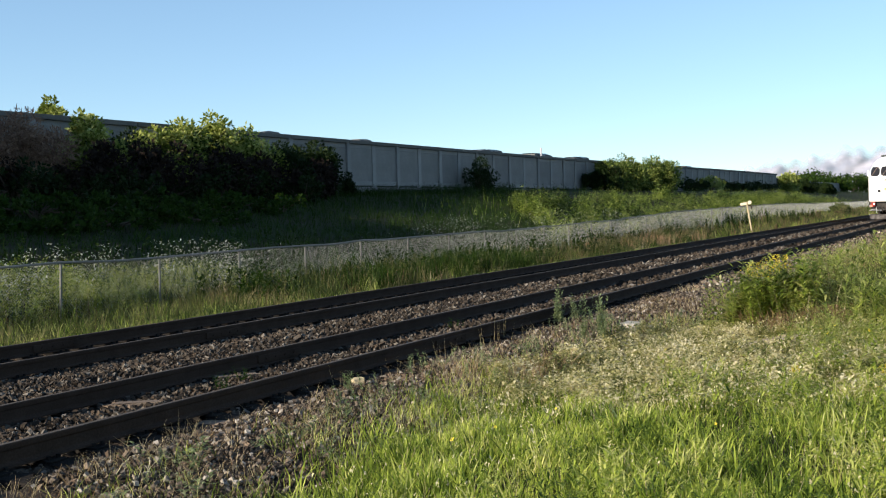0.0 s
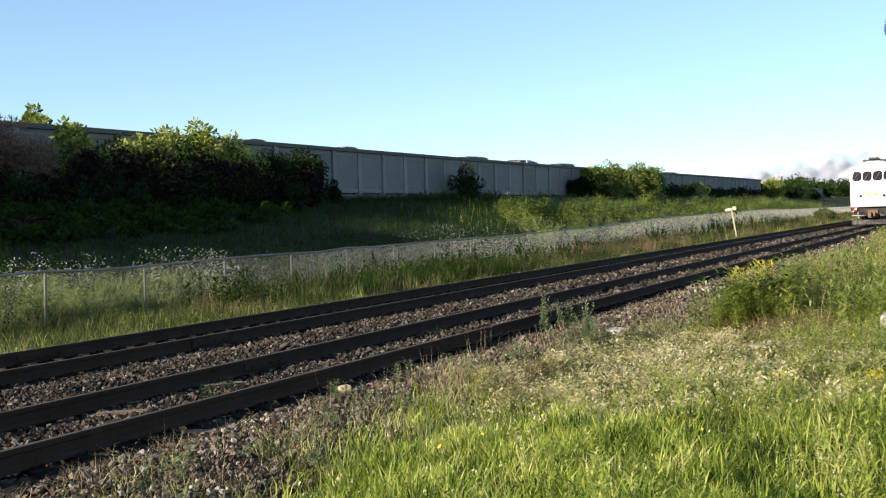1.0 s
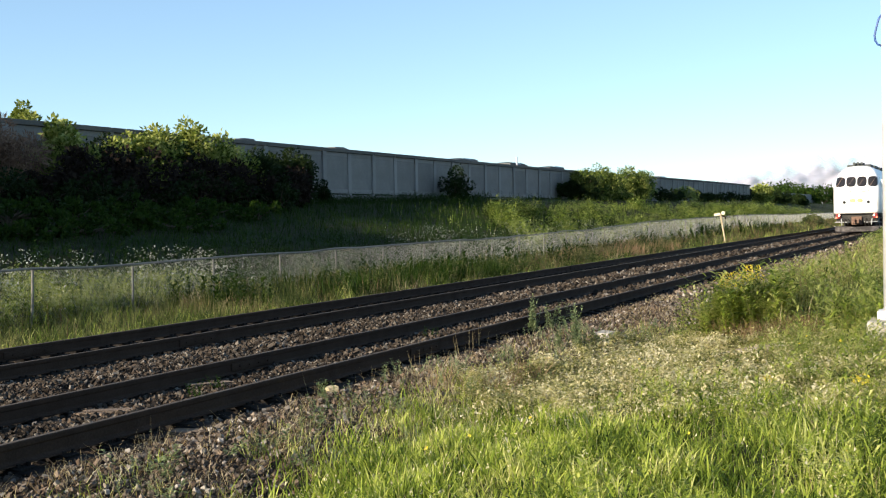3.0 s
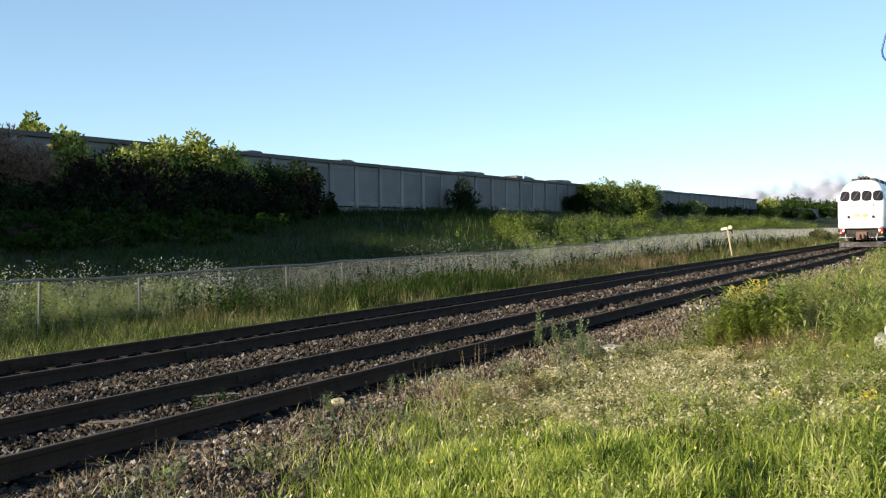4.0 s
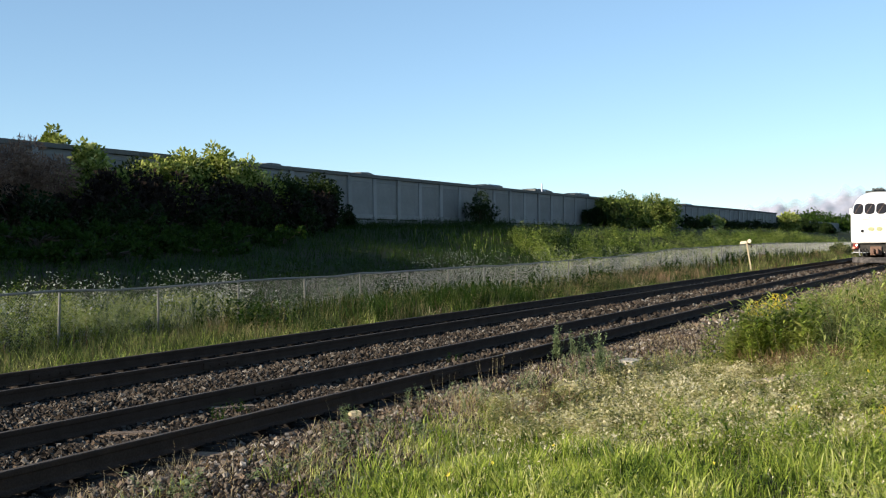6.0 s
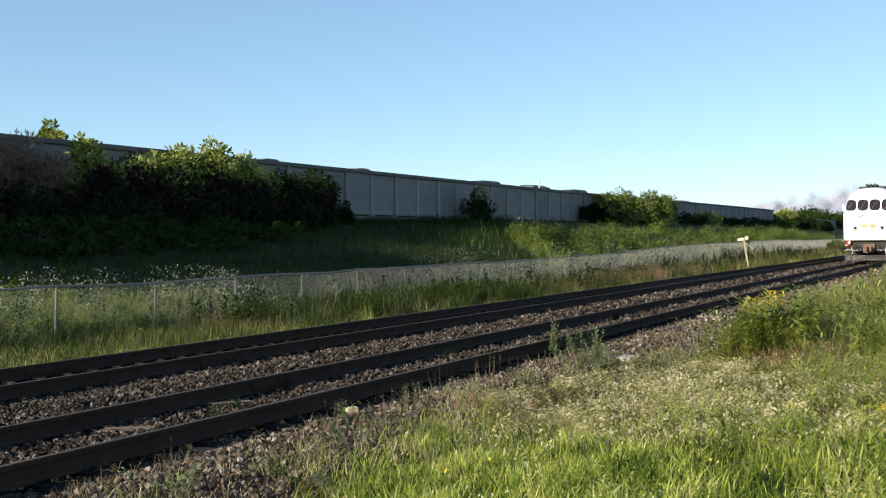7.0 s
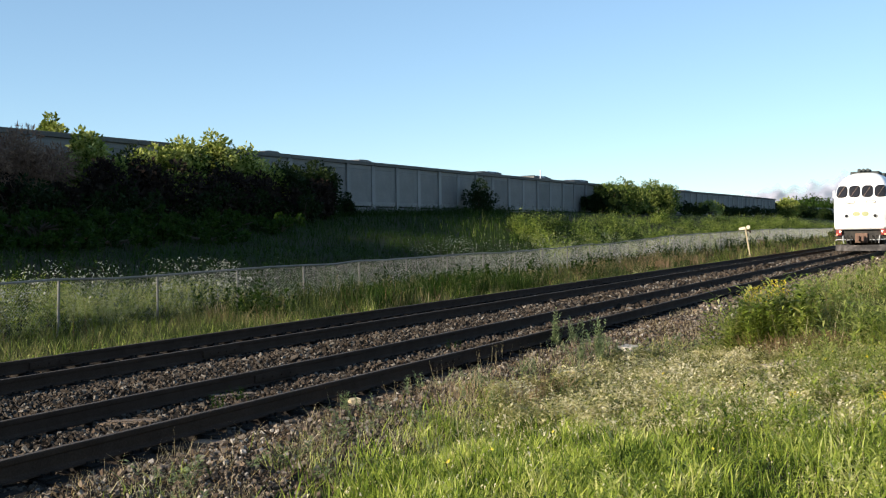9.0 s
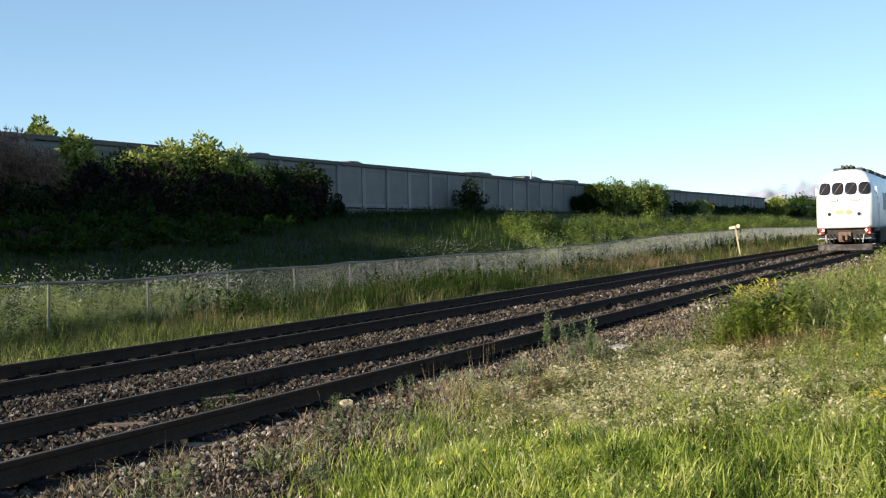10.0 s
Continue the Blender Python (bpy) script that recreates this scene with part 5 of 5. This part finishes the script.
            shrub("bramble", "leafy bramble sprawling on the bank, its colour darkened for shade", x, y, low + rise * r.uniform(0.75, 1.1), wide, k, M_SHRUB_SHADED if row == 0 else M_LEAF_SHADED, 1500, deep=3.4, leaf_size=0.16, tall=0.4)
            y += wide * 0.72
    # Dark row added to stand for the shade in the hedge's lower half
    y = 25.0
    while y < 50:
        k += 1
        shrub("shade_thicket", "near-black leaf mass added as the shade below the sunlit shrubs", -32.9 + r.uniform(-0.3, 0.3), y, r.uniform(4.5, 5.1) - (0.9 if y < 31 else 0.0), 3.2, k, M_HEDGE_SHADE, 2600, deep=2.0, leaf_size=0.2, tall=0.45)
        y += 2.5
    # Extra shrubs whose dark leaves widen the wall's shadow band
    for j, (y, top, wide) in enumerate(((120.5, 4.7, 4.0), (135.5, 4.6, 4.0), (148, 4.8, 4.5), (163, 4.7, 4.5), (172, 5.0, 4.5), (182, 4.8, 5.0))):
        shrub("shrub", "low dark shrub at the foot of the wall", -34.3, y, top, wide, 700 + j, M_SHRUB_SHADED, 1300, deep=3.0, leaf_size=0.2)
    # Out-of-view trees, added only for the shadow they throw on the bank
    for j, (y, top) in enumerate(((-14, 9.6), (-6, 10.6), (-1, 11.2), (4, 12.0), (9.5, 12.6), (15.5, 12.4))):
        shrub("tree", "unseen tree added behind the wall to shade the bank", -38.4, y, top, 8.0, 600 + j, M_SHRUB_SUNLIT, 2400, deep=6.0, leaf_size=0.55, tall=0.5 if y < 12 else 0.85)
    # Two more unseen ones farther back, added for the same shadow
    for j, (x, y, top) in enumerate(((-45, 12, 14.5), (-46, 4, 15))):
        shrub("tree", "unseen tree added behind the wall to shade the bank", x, y, top, 8.0, 640 + j, M_SHRUB_SUNLIT, 2600, deep=7.0, leaf_size=0.6, tall=0.6)
    shrub("shrub", "rounded green shrub beside the fence", -16.9, 130.0, 1.3, 9.0, 333, M_REED, 2400, deep=2.4, leaf_size=0.16, tall=0.45)
    shrub("tree", "slender young tree rising behind the wall", -37.6, 34.1, 7.25, 1.6, 301, M_SHRUB_SUNLIT, 1500, leaf_size=0.16, tall=0.82)
    for j, (x, y, top, wide) in enumerate(((-42, 262, 6.8, 12), (-40, 285, 7.4, 14), (-47, 310, 9.5, 16), (-40, 335, 9.4, 16), (-30, 350, 8, 18), (-55, 360, 12, 20), (-25, 390, 9, 20), (-15, 420, 9, 20), (-38, 400, 11, 22), (-3, 440, 9, 22), (12, 450, 10, 24))):
        shrub("tree", "distant leafy tree by the track", x, y, top, wide, 400 + j, M_LEAF_SHADED, 3000, leaf_size=0.6, tall=0.45)


build_near_grass()
build_dry_verge()
build_verge_weeds()
build_far_verge()
build_bank()
build_shrubs()
build_block(-5.5, 17.0, (0.3, 0.26, 0.11), "concrete_block", "pale broken concrete block lying on the stones", 1, M_PALE)
build_block(-5.22, 17.0, (0.14, 0.12, 0.1), "stone", "small pale stone beside the block", 2, M_PALE)
build_block(-6.62, 10.35, (0.16, 0.13, 0.1), "stone", "rounded tan stone by the rail", 3, M_POSTWOOD)
build_block(-7.97, 8.25, (0.5, 0.15, 0.06), "plank", "weathered tan plank lying between the rails", 5, M_OLDWOOD, 0.8)
build_block(-8.1, 8.1, (0.3, 0.14, 0.05), "plank", "splintered brown board end between the rails", 17, M_OLDWOOD, 0.35)
build_block(-8.27, 21.2, (0.7, 0.18, 0.05), "plank", "weathered tan plank lying between the rails", 8, M_OLDWOOD)
build_block(-10.06, 22.5, (0.6, 0.12, 0.05), "plank", "pale splintered board on the ballast", 9, M_OLDWOOD)
build_block(-6.85, 7.55, (0.3, 0.24, 0.1), "tie_stub", "dark broken tie end beside the rail", 10, M_TIE)
build_block(-8.22, 10.15, (0.5, 0.13, 0.05), "plank", "weathered tan plank lying between the rails", 15, M_OLDWOOD, 1.22)
build_block(-6.68, 8.0, (0.4, 0.2, 0.06), "plank", "reddish weathered board beside the rail", 12, M_OLDWOOD)


def build_gravel():
    """A scraped patch of pale gravel in the dry verge."""
    n = 620
    a, d = rng.uniform(0, 6.28, n), np.sqrt(rng.random(n)) * 1.15
    x, y = -2.65 + d * 0.5 * np.cos(a), 14.0 + d * np.sin(a) * 0.85
    at = np.stack([x, y, ground_z(x, y) - 0.004], 1)
    form = np.array([(p, q, r) for p in (-1, 1) for q in (-1, 1) for r in (-1, 1)], float) * 0.5 * rng.uniform(0.65, 1.1, (8, 3))
    quad = np.array([(0, 1, 3, 2), (4, 6, 7, 5), (0, 4, 5, 1), (2, 3, 7, 6), (0, 2, 6, 4), (1, 5, 7, 3)])
    v, f = spread(form, quad, at, rng.uniform(0, 6.28, n), rng.uniform(0.02, 0.06, n), 0.4)
    tagged(np_mesh("gravel", v, f, [M_GRAVEL]), "scattered pale gravel on bare ground in the verge", "gravel", kind="stuff")


build_gravel()


# ---- behind the wall, and the distance ----
M_TYRE = surface("tyre_rubber", (0.02, 0.02, 0.02), (0.04, 0.04, 0.04), 6, 60, 0.85, 0.2)
M_CHROME = surface("alloy_rim", (0.4, 0.4, 0.41), (0.55, 0.55, 0.56), 6, 60, 0.35, 0.0, 0.8)


def car_paint(name, c):
    return surface(name, [v * 0.9 for v in c], c, 2, 60, 0.6, 0.0)


def build_car(x, y, z, yaw, paint, label, high=1.5):
    car = tagged(new("car"), label, "car", group="cars parked behind the wall")
    car.matrix_basis = pose(x, y, z, 0, 0, yaw)
    bm = bmesh.new()
    side = [(-2.15, 0.35), (-2.25, 0.62), (-2.1, 0.86), (-0.95, 0.98), (1.6, 1.0), (2.15, 0.95), (2.22, 0.6), (2.15, 0.35)]
    loft(bm, [[(px, s * (0.84 - 0.06 * (abs(s) > 0.99)), pz) for px, pz in side] for s in (-1, -0.93, 0.93, 1)])
    part("body", bm, paint, car, smooth=False)
    bm = bmesh.new()
    roof = [(-0.95, 0.98), (-0.2, high - 0.06), (0.2, high), (1.1, high - 0.02), (1.75, 1.0)]
    loft(bm, [[(px, s * (0.78 - 0.2 * (pz - 0.98)), pz) for px, pz in roof] for s in (-1, -0.85, 0.85, 1)])
    cabin = part("cabin", bm, paint, car)
    for s in (-1, 1):
        bm = bmesh.new()
        q = [(-0.75, 1.02), (-0.14, high - 0.12), (1.05, high - 0.1), (1.5, 1.02)]
        loft(bm, [[(px, s * (0.79 - 0.2 * (pz - 0.98) + d), pz) for px, pz in q] for d in (-0.02, 0.006)])
        part("side_window", bm, M_PANE, cabin, "dark side window")
    for a, b in (((-0.9, 1.02), (-0.24, high - 0.1)), ((1.7, 1.04), (1.16, high - 0.08))):
        bm = bmesh.new()
        d = -0.012 if a[0] < 0 else 0.012
        loft(bm, [[(a[0] + d, -0.66, a[1]), (b[0] + d, -0.58, b[1]), (b[0] + d, 0.58, b[1]), (a[0] + d, 0.66, a[1])],
                  [(a[0] - d, -0.66, a[1] - 0.01), (b[0] - d, -0.58, b[1] - 0.01), (b[0] - d, 0.58, b[1] - 0.01), (a[0] - d, 0.66, a[1] - 0.01)]])
        part("windscreen", bm, M_PANE, cabin, "dark windscreen")
    for wx in (-1.35, 1.35):
        for s in (-1, 1):
            bm = bmesh.new()
            tube(bm, [(wx, s * 0.68, 0.32), (wx, s * 0.86, 0.32)], 0.32, 18)
            w = part("wheel", bm, M_TYRE, car, "black tyre")
            bm = bmesh.new()
            tube(bm, [(wx, s * 0.855, 0.32), (wx, s * 0.87, 0.32)], 0.2, 14)
            part("rim", bm, M_CHROME, w)
    return car


def build_cars():
    dark, grey, sand = car_paint("dark_car_paint", (0.05, 0.052, 0.055)), car_paint("grey_car_paint", (0.09, 0.085, 0.08)), car_paint("sand_car_paint", (0.14, 0.12, 0.1))
    for k, (y, paint, label, top) in enumerate(((40.6, dark, "dark parked car behind the wall", 6.64), (51.4, grey, "grey parked car behind the wall", 6.74), (62.8, sand, "sand-coloured parked car behind the wall", 6.74),
                                               (82.4, grey, "grey parked car behind the wall", 6.74), (94.0, dark, "dark parked car behind the wall", 6.74), (104.2, dark, "dark parked car behind the wall", 6.78), (146.5, grey, "grey parked car behind the wall", 6.74))):
        z = float(ground_z(-39.4, y))
        build_car(-39.4, y, z, 90 if k % 2 else 270, paint, label, top - z)
    post = tagged(new("bollard"), "short white post standing behind the wall", "post")
    post.location = (-38.0, 91.9, float(ground_z(-38.0, 91.9)))
    bm = bmesh.new()
    tube(bm, [(0, 0, 0), (0, 0, 1.42)], 0.07, 10)
    part("shaft", bm, M_WHITE_STEEL, post)


def build_far_wall():
    w = tagged(new("wall_far"), "short grey wall among shrubs farther along the bank", "wall", kind="structure")
    for k in range(8):
        bm = bmesh.new()
        y = 236 + k * 7
        box(bm, -37.2, -36.9, y + 0.02, y + 6.98, 1.5, 5.6, 0.04)
        part("panel", bm, M_CONCRETE, w)


def build_clouds():
    """A low bank of cloud far behind the place: a lumpy curtain that frays at its upper rim."""
    m, n, l, p = nodes_of("cloud")
    p.inputs["Roughness"].default_value = 1.0
    p.inputs["Specular IOR Level"].default_value = 0.0
    co, nz, ramp = n.new("ShaderNodeTexCoord"), n.new("ShaderNodeTexNoise"), n.new("ShaderNodeValToRGB")
    nz.inputs["Scale"].default_value, nz.inputs["Detail"].default_value = 0.024, 7
    drawn = n.new("ShaderNodeMapping")
    drawn.inputs["Scale"].default_value = (0.45, 0.3, 1.2)
    l.new(co.outputs["Object"], drawn.inputs["Vector"])
    l.new(drawn.outputs[0], nz.inputs["Vector"])
    ramp.color_ramp.elements[0].position, ramp.color_ramp.elements[0].color = 0.38, rgb((0.2, 0.2, 0.27))
    ramp.color_ramp.elements[1].position, ramp.color_ramp.elements[1].color = 0.64, rgb((0.33, 0.31, 0.38))
    l.new(nz.outputs["Fac"], ramp.inputs[0])
    l.new(ramp.outputs[0], p.inputs["Base Color"])
    at, sum_, clamp, thin, ms = n.new("ShaderNodeAttribute"), n.new("ShaderNodeMath"), n.new("ShaderNodeMapRange"), n.new("ShaderNodeBsdfTransparent"), n.new("ShaderNodeMixShader")
    at.attribute_name = "depth"
    sum_.operation = "ADD"
    l.new(at.outputs["Fac"], sum_.inputs[0])
    l.new(nz.outputs["Fac"], sum_.inputs[1])
    clamp.inputs["From Min"].default_value, clamp.inputs["From Max"].default_value = 0.34, 0.95
    clamp.inputs["To Max"].default_value = 0.85
    l.new(sum_.outputs[0], clamp.inputs["Value"])
    l.new(clamp.outputs[0], ms.inputs[0])
    l.new(thin.outputs[0], ms.inputs[1])
    l.new(p.outputs[0], ms.inputs[2])
    l.new(ms.outputs[0], n["Material Output"].inputs["Surface"])
    xs = np.linspace(-1000, 900, 420)
    rim = np.interp(xs, [-1000, -700, -558, -461, -370, -250, 900], [40, 62, 86, 102, 114, 124, 160])
    rim = rim + rim * (0.05 * np.sin(xs / 31) + 0.05 * np.sin(xs / 13.7 + 1) + 0.05 * np.sin(xs / 6.1 + 2) + 0.04 * np.abs(np.sin(xs / 17.3)))
    steps = np.linspace(0, 1, 24)
    gx, gs = np.meshgrid(xs, steps)
    gz = -6 + (rim[None] + 6) * gs
    gy = 2700 + 60 * gs + 12 * np.sin(gx / 23) * np.sin(gz / 14) + 7 * np.sin(gx / 9 + 1) * np.sin(gz / 7)
    v = np.stack([gx, gy, gz], 2).reshape(-1, 3)
    i = (np.arange(23)[:, None] * 420 + np.arange(419)[None]).reshape(-1)
    ob = np_mesh("backdrop_clouds", v, np.stack([i, i + 1, i + 421, i + 420], 1), [m], smooth=True)
    ob.data.attributes.new("depth", "FLOAT", "POINT").data.foreach_set("value", np.minimum((1 - gs) * 2.2, 1).reshape(-1))
    tagged(ob, "low bank of pale grey-lilac cloud on the horizon", "cloud", kind="structure")


build_cars()
build_far_wall()
build_clouds()


# ---- movement ----
def travel(t):
    """The locomotive's nose along the track: it gathers speed towards the camera."""
    return 87.6 - 1.22 * t - 0.087 * t * t


def motions():
    walk(loco, [(k * 0.5, pose(TRACK_X[0], travel(k * 0.5), 0)) for k in range(21)])
    for ws, y in wheelsets:
        walk(ws, [(k * 0.2, pose(0, y, 0.508, math.degrees((87.6 - travel(k * 0.2)) / 0.508))) for k in range(51)])


motions()
